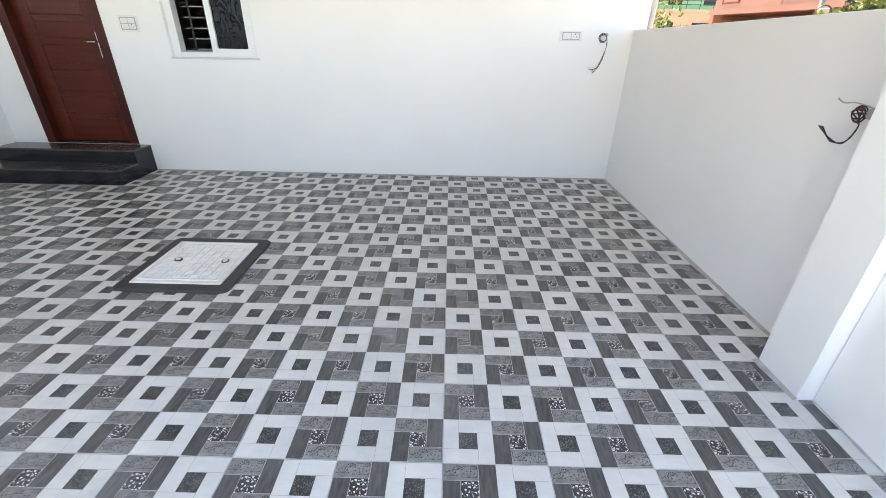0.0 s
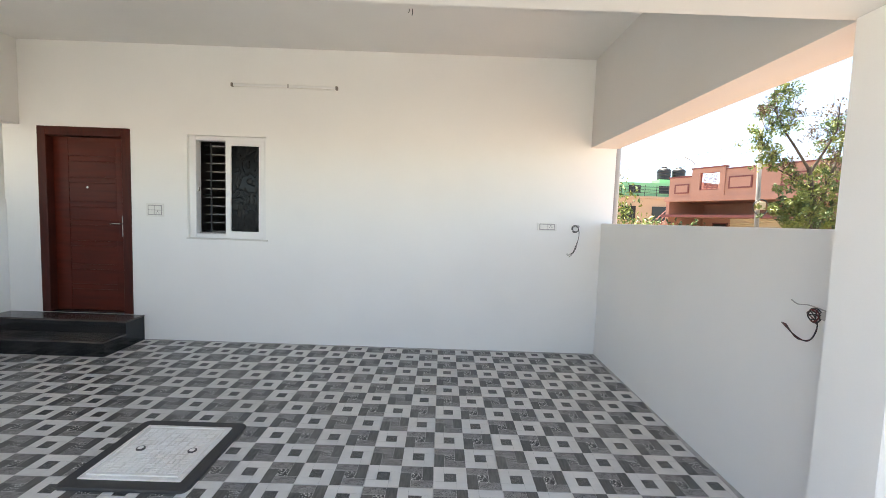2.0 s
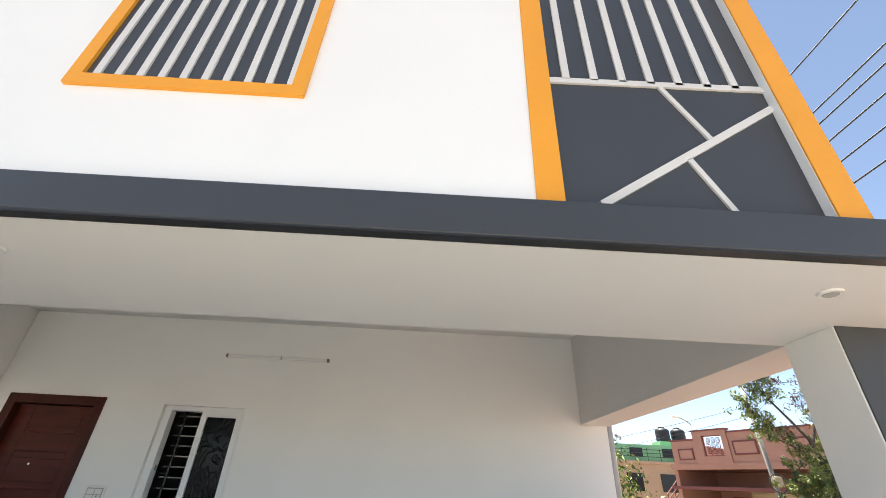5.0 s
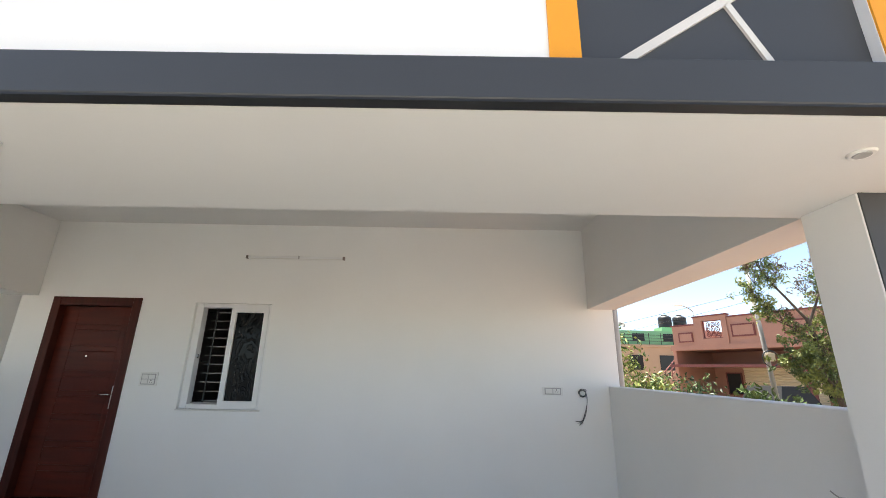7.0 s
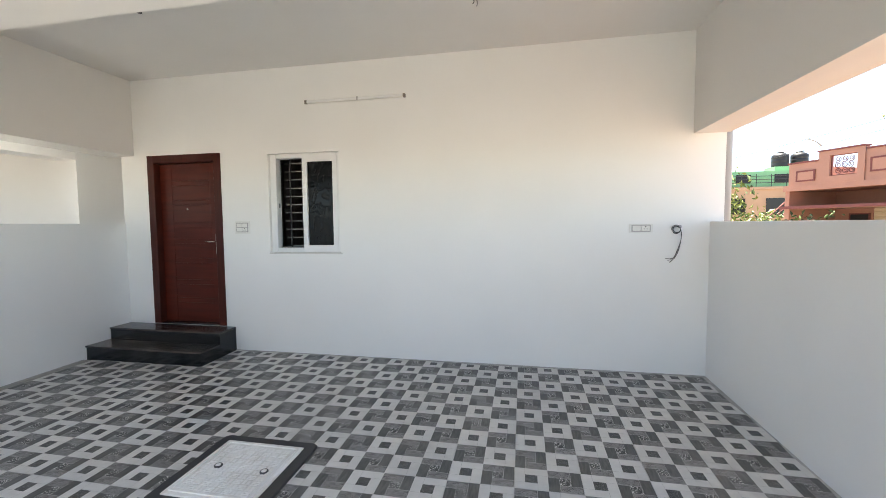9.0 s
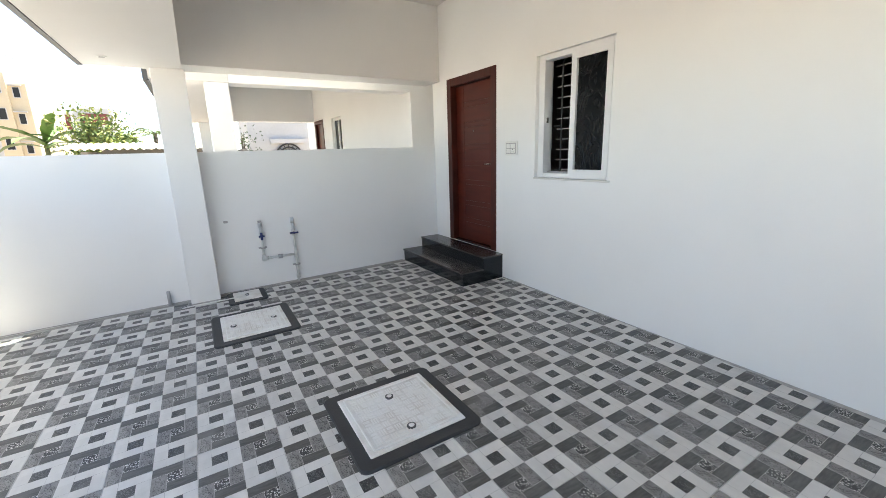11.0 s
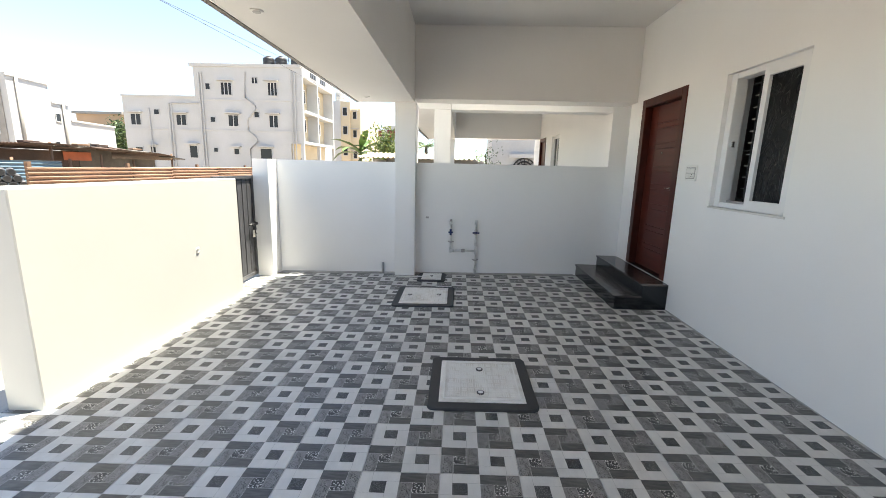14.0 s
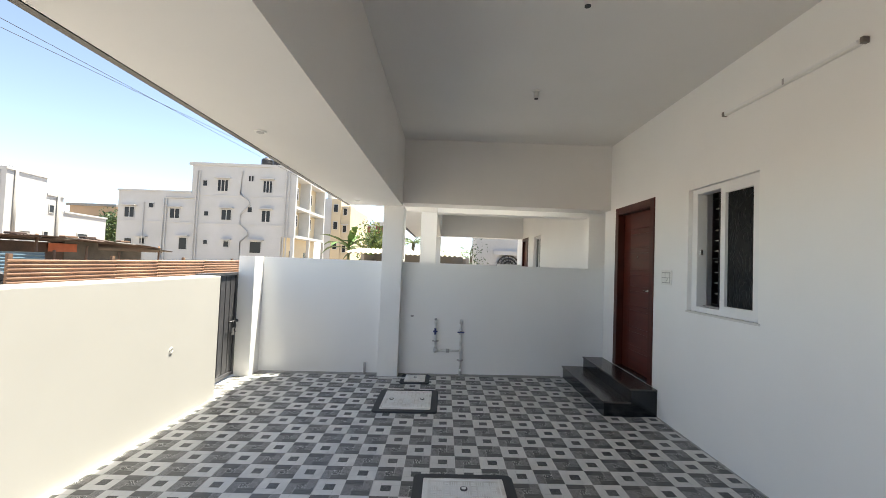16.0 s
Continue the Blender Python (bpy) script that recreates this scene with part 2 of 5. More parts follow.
GLASS = glass_mat("dark_figured_glass", (0.005, 0.006, 0.007), 0.14, 0.55)
CAR_GLASS = glass_mat("smoked_glass", (0.01, 0.01, 0.011), 0.5, 0)
WINDOW_DARK = glass_mat("window_glass", (0.03, 0.032, 0.034), 0.12, 0)
COPPER_WIRE = mat("red_insulation", (0.11, 0.014, 0.014), 0.4, 0.05, 9, 90, 0)
BLUE = mat("blue_valve_plastic", (0.012, 0.025, 0.12), 0.35, 0.05, 6, 80, 0)


# ---- building helpers ----
def bx(bm, x0, x1, y0, y1, z0, z1, mi=0):
    v = [bm.verts.new(p) for p in ((x0, y0, z0), (x1, y0, z0), (x1, y1, z0), (x0, y1, z0), (x0, y0, z1), (x1, y0, z1), (x1, y1, z1), (x0, y1, z1))]
    for q in ((3, 2, 1, 0), (4, 5, 6, 7), (0, 1, 5, 4), (1, 2, 6, 5), (2, 3, 7, 6), (3, 0, 4, 7)):
        bm.faces.new([v[i] for i in q]).material_index = mi
    return bm


def box(x0, x1, y0, y1, z0, z1, r=0.0, seg=1):
    bm = bx(bmesh.new(), x0, x1, y0, y1, z0, z1)
    if r:
        bmesh.ops.bevel(bm, geom=bm.edges[:], offset=r, segments=seg, affect="EDGES", profile=0.5)
    return bm


def boxes(*dims):
    bm = bmesh.new()
    for d in dims:
        bx(bm, *d)
    bmesh.ops.remove_doubles(bm, verts=bm.verts[:], dist=0.0025)
    return bm


def ring(axis, d0, d1, u0, u1, v0, v1, w):
    """A rectangular frame of width w; axis is its depth direction, from d0 to d1."""
    bm = bmesh.new()
    place = (lambda d, u, v: (d, u, v)) if axis == "x" else (lambda d, u, v: (u, d, v))
    loops = []
    for d, k in ((d0, 0), (d1, 0), (d1, w), (d0, w)):
        loops.append([bm.verts.new(place(d, u, v)) for u, v in ((u0 + k, v0 + k), (u1 - k, v0 + k), (u1 - k, v1 - k), (u0 + k, v1 - k))])
    for a, c in zip(loops, loops[1:] + loops[:1]):
        for i in range(4):
            bm.faces.new((a[i], a[(i + 1) % 4], c[(i + 1) % 4], c[i]))
    return bm


def rod(a, b, r0, r1=None, n=10, caps=True):
    """A round bar from a to b."""
    bm = bmesh.new()
    rod_in(bm, a, b, r0, r1, n, caps)
    return bm


def rod_in(bm, a, b, r0, r1=None, n=10, caps=True):
    a, b = Vector(a), Vector(b)
    r1 = r0 if r1 is None else r1
    q = (b - a).to_track_quat("Z", "Y")
    rings = []
    for p, r in ((a, r0), (b, r1)):
        rings.append([bm.verts.new(p + q @ Vector((r * math.cos(2 * math.pi * i / n), r * math.sin(2 * math.pi * i / n), 0))) for i in range(n)])
    for i in range(n):
        f = bm.faces.new((rings[0][i], rings[0][(i + 1) % n], rings[1][(i + 1) % n], rings[1][i]))
        f.smooth = n > 6
    if caps:
        bm.faces.new(rings[0][::-1])
        bm.faces.new(rings[1])


def lathe(profile, n=24):
    """A turned body: profile of (radius, height)."""
    bm = bmesh.new()
    rings = [[bm.verts.new((r * math.cos(2 * math.pi * i / n), r * math.sin(2 * math.pi * i / n), z)) for i in range(n)] for r, z in profile]
    for lo, hi in zip(rings, rings[1:]):
        for i in range(n):
            bm.faces.new((lo[i], lo[(i + 1) % n], hi[(i + 1) % n], hi[i])).smooth = True
    bm.faces.new(rings[0][::-1])
    bm.faces.new(rings[-1])
    return bm


def tube(points, r, n=6, rounds=6):
    """A bent wire through the points."""
    pts = [Vector(p) for p in points]
    fine = []
    for i in range(len(pts) - 1):
        p0, p1, p2, p3 = pts[max(i - 1, 0)], pts[i], pts[i + 1], pts[min(i + 2, len(pts) - 1)]
        for k in range(rounds):
            s = k / rounds
            fine.append(0.5 * (2 * p1 + (p2 - p0) * s + (2 * p0 - 5 * p1 + 4 * p2 - p3) * s * s + (3 * p1 - p0 - 3 * p2 + p3) * s ** 3))
    fine.append(pts[-1])
    bm = bmesh.new()
    rings = []
    for i, p in enumerate(fine):
        d = (fine[min(i + 1, len(fine) - 1)] - fine[max(i - 1, 0)]).normalized()
        q = d.to_track_quat("Z", "Y")
        rings.append([bm.verts.new(p + q @ Vector((r * math.cos(2 * math.pi * j / n), r * math.sin(2 * math.pi * j / n), 0))) for j in range(n)])
    for lo, hi in zip(rings, rings[1:]):
        for j in range(n):
            bm.faces.new((lo[j], lo[(j + 1) % n], hi[(j + 1) % n], hi[j])).smooth = True
    return bm


def mesh_of(name, bm, *materials):
    bmesh.ops.recalc_face_normals(bm, faces=bm.faces[:])
    me = bpy.data.meshes.new(name)
    bm.to_mesh(me)
    bm.free()
    for m in materials:
        me.materials.append(m)
    return me


def part(name, bm, material, parent=None, label="", category="", kind="", group=""):
    ob = new(name, mesh_of(name, bm, *(material if isinstance(material, (list, tuple)) else (material,))))
    ob.parent = parent
    return tagged(ob, label, category, group, kind)


def thing(name, at, label, category, group="", kind=""):
    ob = new(name)
    ob.location = at
    ob.empty_display_size = 0.1
    return tagged(ob, label, category, group, kind)


def structure(name, bm, material, label, category="wall"):
    return part(name, bm, material, None, label, category, "structure")


def fz(y):
    """Height of the sloping floor."""
    return -0.02 * (4.6 - y)


# ---- the carport's structure ----
FACE = 4.6          # front of the house wall
TOP = 3.3           # ceiling
SOF = 2.34          # underside of the beams
LW = -4.85          # inner face of the west boundary wall
RW = 1.835          # inner face of the east boundary wall
DX0, DX1, DZ0, DZ1 = -4.48, -3.452, 0.295, 2.378
WX0, WX1, WZ0, WZ1 = -2.828, -1.945, 1.192, 2.338

structure("wall_north", boxes(
    (-4.865, DX0, FACE, 4.83, -0.3, TOP), (DX0, DX1, FACE, 4.83, -0.3, DZ0 - 0.005), (DX0, DX1, FACE, 4.83, DZ1, TOP),
    (DX1, WX0, FACE, 4.83, -0.3, TOP), (WX0, WX1, FACE, 4.83, -0.3, WZ0), (WX0, WX1, FACE, 4.83, WZ1, TOP), (WX1, 1.957, FACE, 4.83, -0.3, TOP)),
    WHITE, "white painted house wall with a door and a window")
structure("wall_west", boxes((-5.05, LW, -0.349, 1.40, -0.3, 1.55), (-5.05, LW, 1.40, FACE - 0.003, -0.3, 1.55)), WHITE, "low white boundary wall")
structure("gate_pier", boxes((-5.05, -4.575, -0.57, -0.35, -0.3, 1.55)), WHITE, "white wall pier beside the small gate", "pier")
structure("wall_east", box(RW, 1.985, 1.645, FACE - 0.003, -0.3, 1.515, 0.006), WHITE, "low white boundary wall")
structure("wall_south_east", box(1.704, 1.90, -0.57, 1.3795, -0.3, 1.50, 0.006), WHITE, "low white wall beside the driveway")
structure("wall_south", box(-3.66, -1.20, -0.56, -0.31, -0.3, 1.305, 0.008), CREAM, "low cream front boundary wall")
structure("pillar_west", box(-5.05, -4.67, 1.39, 1.675, -0.3, SOF + 0.002, 0.004), WHITE, "square white pillar", "pillar")
structure("pillar_east", box(1.635, 1.985, 1.38, 1.642, -0.3, SOF + 0.002, 0.004), WHITE, "square white pillar with a charcoal front", "pillar")
structure("pillar_facing", box(1.638, 1.983, 1.374, 1.3795, 1.512, SOF), GREY_PAINT, "charcoal painted pillar front", "trim")
# Black strip put in for the shaded underside of the charcoal slab edge.
structure("underside_shade", box(-4.779, 2.019, 0.848, 0.886, 2.3385, 2.3455), IRON_BLACK, "black strip drawing the shade under the slab edge", "trim")
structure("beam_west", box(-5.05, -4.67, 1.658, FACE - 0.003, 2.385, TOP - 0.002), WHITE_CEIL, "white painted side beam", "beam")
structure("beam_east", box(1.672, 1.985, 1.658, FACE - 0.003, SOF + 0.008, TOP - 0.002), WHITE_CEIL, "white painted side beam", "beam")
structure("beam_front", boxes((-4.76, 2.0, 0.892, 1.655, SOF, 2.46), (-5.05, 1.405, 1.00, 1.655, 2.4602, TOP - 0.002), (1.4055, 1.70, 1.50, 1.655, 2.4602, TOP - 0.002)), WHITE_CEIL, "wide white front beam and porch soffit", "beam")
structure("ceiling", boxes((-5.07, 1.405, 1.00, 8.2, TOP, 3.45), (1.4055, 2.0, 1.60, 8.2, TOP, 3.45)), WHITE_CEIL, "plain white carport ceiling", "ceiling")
structure("fascia", box(-4.78, 2.02, 0.845, 0.89, 2.346, 2.484, 0.003), GREY_PAINT, "charcoal painted slab edge", "trim")
structure("wall_house_west", box(-4.865, -4.765, 4.832, 8.1, -0.3, TOP), WHITE, "white side wall of the house along the gap")
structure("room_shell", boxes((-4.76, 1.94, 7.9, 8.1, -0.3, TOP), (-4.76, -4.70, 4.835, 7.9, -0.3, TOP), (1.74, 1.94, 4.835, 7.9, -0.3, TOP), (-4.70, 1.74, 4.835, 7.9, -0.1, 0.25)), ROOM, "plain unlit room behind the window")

# upper front wall with its painted panel
PX0, PX1 = 0.424, 1.297
# The unseen height up to z 5 is chosen to place the sun's shadow edge.
structure("upper_wall", boxes((-5.05, PX0, 0.885, 0.995, 2.464, 5.0), (PX0, PX1, 0.922, 0.995, 2.464, 5.0), (PX1, 1.408, 0.885, 0.995, 2.464, 5.0),
    (-5.05, 1.408, 8.0, 8.12, 3.452, 5.0), (-5.05, -4.93, 0.997, 8.0, 3.452, 5.0), (1.288, 1.408, 0.997, 8.0, 3.452, 5.0)), WHITE, "white upper front wall")
panel = structure("upper_panel", box(PX0 + 0.002, PX1 - 0.002, 0.9165, 0.9205, 2.47, 5.0), GREY_PAINT, "charcoal wall panel with raised pale bands", "trim")
for x0, x1 in ((0.331, 0.4225), (1.299, 1.407)):
    structure("orange_band", box(x0, x1, 0.8785, 0.8845, 2.484, 5.0), ORANGE_PAINT, "bright orange painted vertical band", "trim")


def strip(x0, z0, x1, z1, w):
    """A thin raised band on the upper panel."""
    d = Vector((x1 - x0, 0, z1 - z0)).normalized()
    s = Vector((-d.z, 0, d.x)) * w / 2
    bm = bmesh.new()
    a, b = Vector((x0, 0, z0)), Vector((x1, 0, z1))
    lo = [bm.verts.new((p.x, 0.908, p.z)) for p in (a - s, b - s, b + s, a + s)]
    hi = [bm.verts.new((p.x, 0.9168, p.z)) for p in (a - s, b - s, b + s, a + s)]
    bm.faces.new(lo), bm.faces.new(hi)
    for i in range(4):
        bm.faces.new((lo[i], lo[(i + 1) % 4], hi[(i + 1) % 4], hi[i]))
    return bm


def on_panel(x, z):
    k = 0.963
    return 0.027 + (x - 0.027) * k, 1.679 + (z - 1.679) * k


for a, b, w in (((0.575, 2.56), (1.346, 3.094), 0.029), ((0.93, 2.79), (1.03, 2.56), 0.02), ((0.907, 3.181), (1.04, 2.899), 0.02), ((0.435, 3.188), (1.346, 3.205), 0.03)):
    part("band", strip(*on_panel(*a), *on_panel(*b), w), OFFWHITE, panel, "pale raised band")
for i in range(7):
    x = 0.515 + i * 0.1185
    part("band", strip(*on_panel(x + 0.004, 3.2), *on_panel(x, 3.9), 0.03), OFFWHITE, panel, "pale raised band")

vent = thing("facade_grille", (-1.0, 0.885, 2.91), "orange framed dark grille on the upper wall", "grille", kind="structure")


def under(ob, parent):
    ob.matrix_parent_inverse = parent.matrix_basis.inverted()
    return ob


GX0, GX1, GZ0 = -1.36, -0.49, 2.91
under(part("frame", boxes((GX0, GX1, 0.868, 0.884, GZ0, GZ0 + 0.052), (GX0, GX0 + 0.052, 0.868, 0.884, GZ0 + 0.053, 4.0), (GX1 - 0.052, GX1, 0.868, 0.884, GZ0 + 0.053, 4.0)), ORANGE_PAINT, vent, "orange painted frame"), vent)
under(part("panel", box(GX0 + 0.05, GX1 - 0.05, 0.8802, 0.8835, GZ0 + 0.05, 4.0), GREY_PAINT, vent, "charcoal back panel"), vent)
for i in range(10):
    x = GX0 + 0.098 + i * 0.079
    under(part("slat", box(x - 0.013, x + 0.013, 0.872, 0.8798, GZ0 + 0.054, 4.0), OFFWHITE, vent), vent)


# ---- door, steps, window ----
door = thing("door_1", (-4.0, 4.6, DZ0), "closed red-brown wooden front door with horizontal grooves", "door", kind="structure")
FW = 0.095
for nm, d in (("jamb", (DX0, DX0 + FW, 4.588, 4.75, DZ0, DZ1)), ("jamb", (DX1 - FW, DX1, 4.588, 4.75, DZ0, DZ1)), ("head", (DX0 + FW, DX1 - FW, 4.588, 4.75, DZ1 - FW, DZ1)), ("threshold", (DX0 + FW, DX1 - FW, 4.60, 4.76, DZ0 - 0.004, DZ0 + 0.012))):
    under(part(nm, box(*d, r=0.004), FRAME_WOOD if nm != "threshold" else GRANITE, door), door)
LX0, LX1, LZ1 = DX0 + FW + 0.004, DX1 - FW - 0.004, DZ1 - FW - 0.004
leaf = bmesh.new()
zs = [0.0, 0.24, 0.30, 0.47, 0.53, 0.74, 0.80, 0.98, 1.04, 1.19, 1.25, 1.46, 1.52, 1.70, 1.76, LZ1 - DZ0 - 0.016]
a0, a1 = LX0 + 0.17, LX1 - 0.13
bx(leaf, LX0, a0 - 0.004, 4.675, 4.71, DZ0 + 0.014, LZ1)
bx(leaf, a1 + 0.004, LX1, 4.675, 4.71, DZ0 + 0.014, LZ1)
bx(leaf, a0 - 0.004, a1 + 0.004, 4.686, 4.71, DZ0 + 0.014, LZ1)
under(part("leaf", leaf, DOOR_WOOD, door), door)
for lo, hi in zip(zs, zs[1:]):
    under(part("board", box(a0 - 0.0038, a1 + 0.0038, 4.6752 + random.uniform(0, 0.0012), 4.6855, DZ0 + 0.016 + lo + 0.001, DZ0 + 0.016 + hi - 0.001, r=0.0028), DOOR_WOOD, door), door)
HX, HZ = LX1 - 0.055, 1.32
plate = under(part("handle", box(HX - 0.011, HX + 0.011, 4.666, 4.6745, HZ - 0.15, HZ + 0.09, r=0.003), CHROME, door, "brushed steel handle plate"), door)
hb = rod((HX, 4.667, HZ + 0.0), (HX, 4.62, HZ), 0.008)
rod_in(hb, (HX + 0.006, 4.622, HZ), (HX - 0.115, 4.622, HZ - 0.002), 0.0085, 0.007)
under(part("lever", hb, CHROME, door, "brushed steel lever"), door)
under(part("peephole", rod((-4.0, 4.675, 1.72), (-4.0, 4.668, 1.72), 0.011, n=14), CHROME, door), door)

steps = thing("entrance_steps", (-4.1, 4.3, 0), "two black polished granite entrance steps", "steps")
SX0, SX1 = LW + 0.002, -3.325
under(part("riser", boxes((SX0, SX1 - 0.006, 4.035, 4.325, fz(4.03) - 0.02, 0.128), (SX0, SX1 - 0.006, 4.326, FACE - 0.002, fz(4.03) - 0.02, 0.268)), GRANITE, steps), steps)
under(part("tread", box(SX0, SX1, 4.018, 4.324, 0.129, 0.148, r=0.003), TREAD, steps), steps)
under(part("tread", box(SX0, SX1, 4.312, FACE - 0.002, 0.269, 0.289, r=0.003), TREAD, steps), steps)

win = thing("window_1", (-2.4, 4.65, WZ0), "white sliding window, half open, with black grille", "window", kind="structure")
F = 0.05
Y0, Y1 = 4.637, 4.735
for nm, d in (("frame", (WX0 + 0.002, WX0 + F + 0.03, Y0, Y1, WZ0 + 0.002, WZ1 - 0.002)), ("frame", (WX1 - F, WX1 - 0.002, Y0, Y1, WZ0 + 0.002, WZ1 - 0.002)),
              ("frame", (WX0 + F + 0.031, WX1 - F - 0.001, Y0, Y1, WZ1 - F, WZ1 - 0.002)), ("frame", (WX0 + F + 0.031, WX1 - F - 0.001, Y0, Y1, WZ0 + 0.002, WZ0 + F))):
    under(part(nm, box(*d, r=0.004), UPVC, win), win)
under(part("sill", box(WX0 - 0.008, WX1 + 0.022, 4.588, 4.636, WZ0 - 0.014, WZ0 + 0.004, r=0.004), OFFWHITE, win, "white stone sill"), win)
MX = -2.413
S0, S1, SZ0, SZ1 = MX, WX1 - F + 0.013, WZ0 + F - 0.02, WZ1 - F + 0.008
SY0, SY1 = 4.642, 4.70
sash = under(part("sash", ring("y", SY0 - 0.012, SY1, S0, S1, SZ0, SZ1, 0.057), UPVC, win, "white sliding sash"), win)
under(part("pane", box(S0 + 0.055, S1 - 0.055, 4.655, 4.661, SZ0 + 0.052, SZ1 - 0.052), GLASS, win, "dark figured glass pane"), win)
under(part("sash", boxes((S0 + 0.02, S0 + 0.07, 4.703, 4.73, SZ0, SZ1), (S1 - 0.05, S1, 4.703, 4.73, SZ0, SZ1)), UPVC, win), win)
under(part("track", box(WX0 + F + 0.032, MX, 4.70, 4.705, WZ0 + F + 0.002, WZ0 + F + 0.014), GREY_PLASTIC, win), win)
for i in range(11):
    z = WZ0 + 0.075 + i * 0.0985
    under(part("bar", rod((WX0 + 0.10, 4.80, z), (WX1 - 0.03, 4.80, z), 0.006, n=6), GREY_PLASTIC, win), win)
for x in (WX0 + 0.165, MX + 0.1, WX1 - 0.1):
    under(part("bar", box(x - 0.009, x + 0.009, 4.788, 4.794, WZ0 + 0.03, WZ1 - 0.03), IRON_BLACK, win), win)
for z in (WZ0 + 0.075, WZ0 + 0.5, WZ1 - 0.09):
    under(part("bracket", box(WX0 + 0.075, WX0 + 0.17, 4.782, 4.787, z - 0.007, z + 0.007), IRON_BLACK, win), win)
under(part("latch", box(WX0 + F + 0.0305, WX0 + F + 0.04, 4.665, 4.69, 1.72, 1.77, r=0.002), CHROME, win), win)


# ---- fittings on the walls ----
def switch_plate(name, x0, x1, z0, z1, cols, rows, label):
    t = thing(name, ((x0 + x1) / 2, FACE, (z0 + z1) / 2), label, "switch")
    under(part("plate", box(x0, x1, FACE - 0.012, FACE - 0.0005, z0, z1, r=0.004, seg=2), PLASTIC, t), t)
    mx, mz = (x1 - x0) * 0.13, (z1 - z0) * 0.16
    under(part("bezel", box(x0 + mx - 0.006, x1 - mx + 0.006, FACE - 0.0135, FACE - 0.0115, z0 + mz - 0.006, z1 - mz + 0.006), GREY_PLASTIC, t, "grey inner bezel"), t)
    for i in range(cols):
        for j in range(rows):
            cw, ch = (x1 - x0 - 2 * mx) / cols, (z1 - z0 - 2 * mz) / rows
            cx, cz = x0 + mx + i * cw, z0 + mz + j * ch
            key = under(part("rocker", box(cx + 0.003, cx + cw - 0.003, FACE - 0.019, FACE - 0.013, cz + 0.003, cz + ch - 0.003, r=0.002), PLASTIC, t), t)
            if i == cols - 1 and j == 0:
                for dx, dz, r in ((0, 0.25, 0.006), (-0.16, -0.12, 0.004), (0.16, -0.12, 0.004)):
                    p = (cx + cw * (0.5 + dx), cz + ch * (0.5 + dz))
                    under(part("pin_hole", rod((p[0], FACE - 0.0195, p[1]), (p[0], FACE - 0.018, p[1]), r, n=10), BLACK_PLASTIC, t), t)
    return t


switch_plate("switch_board", -3.28, -3.085, 1.416, 1.564, 2, 2, "white four-module switch plate beside the door")
switch_plate("socket_plate", 1.113, 1.333, 1.412, 1.495, 2, 1, "white switch and socket plate on the wall")

CAP_BROWN = mat("brown_grey_plastic", (0.20, 0.17, 0.15), 0.4, 0.05, 5, 80, 0.0)
batten = thing("tube_light", (-1.77, FACE, 2.89), "slim white tube light batten, switched off", "lamp")
under(part("body", box(-2.31, -1.165, FACE - 0.03, FACE - 0.0005, 2.872, 2.905, r=0.006, seg=2), PLASTIC, batten), batten)
under(part("diffuser", box(-2.29, -1.185, FACE - 0.04, FACE - 0.031, 2.877, 2.90, r=0.004), UPVC, batten), batten)
for x in (-2.31, -1.165):
    under(part("end_cap", box(x - 0.012, x + 0.012, FACE - 0.038, FACE - 0.0005, 2.869, 2.907, r=0.003), CAP_BROWN, batten), batten)
under(part("clip", box(-1.70, -1.685, FACE - 0.043, FACE - 0.0405, 2.868, 2.908), GREY_PLASTIC, batten), batten)


def loop(cx, cy, cz, r, axis, turns, phase=0.0, wob=0.004):
    pts = []
    for i in range(int(turns * 10) + 1):
        a = phase + i * 2 * math.pi / 10
        d = random.uniform(-wob, wob)
        if axis == "y":
            pts.append((cx + (r + d) * math.cos(a), cy + d, cz + (r + d) * math.sin(a)))
        else:
            pts.append((cx + d, cy + (r + d) * math.cos(a), cz + (r + d) * math.sin(a)))
    return pts


wires = thing("wire_coil", (1.55, FACE, 1.43), "loose coil of grey and black wires hanging from the wall", "wires")
under(part("conduit", rod((1.57, FACE - 0.02, 1.468), (1.57, FACE + 0.001, 1.468), 0.016, n=12), GREY_PLASTIC, wires), wires)
for k, m in enumerate((BLACK_PLASTIC, GREY_PLASTIC, BLACK_PLASTIC)):
    o = 0.006 * k
    pts = [(1.57, FACE - 0.004, 1.468)] + loop(1.538, FACE - 0.024 - o, 1.441, 0.038 - o * 0.5, "y", 1.6, 0.6 + k) + [(1.582, FACE - 0.02, 1.415), (1.58, FACE - 0.022, 1.335), (1.56 - o, FACE - 0.024, 1.235), (1.525 - o, FACE - 0.03, 1.165), (1.48 - 3 * o, FACE - 0.03, 1.12 + o * 3)]
    under(part("wire", tube(pts, 0.003), m, wires), wires)
wires2 = thing("wire_coil", (RW, 1.90, 1.1), "loose red and black wires hanging from a conduit", "wires")
under(part("conduit", rod((RW + 0.002, 1.80, 1.12), (RW - 0.05, 1.80, 1.12), 0.022, n=12), GREY_PLASTIC, wires2), wires2)
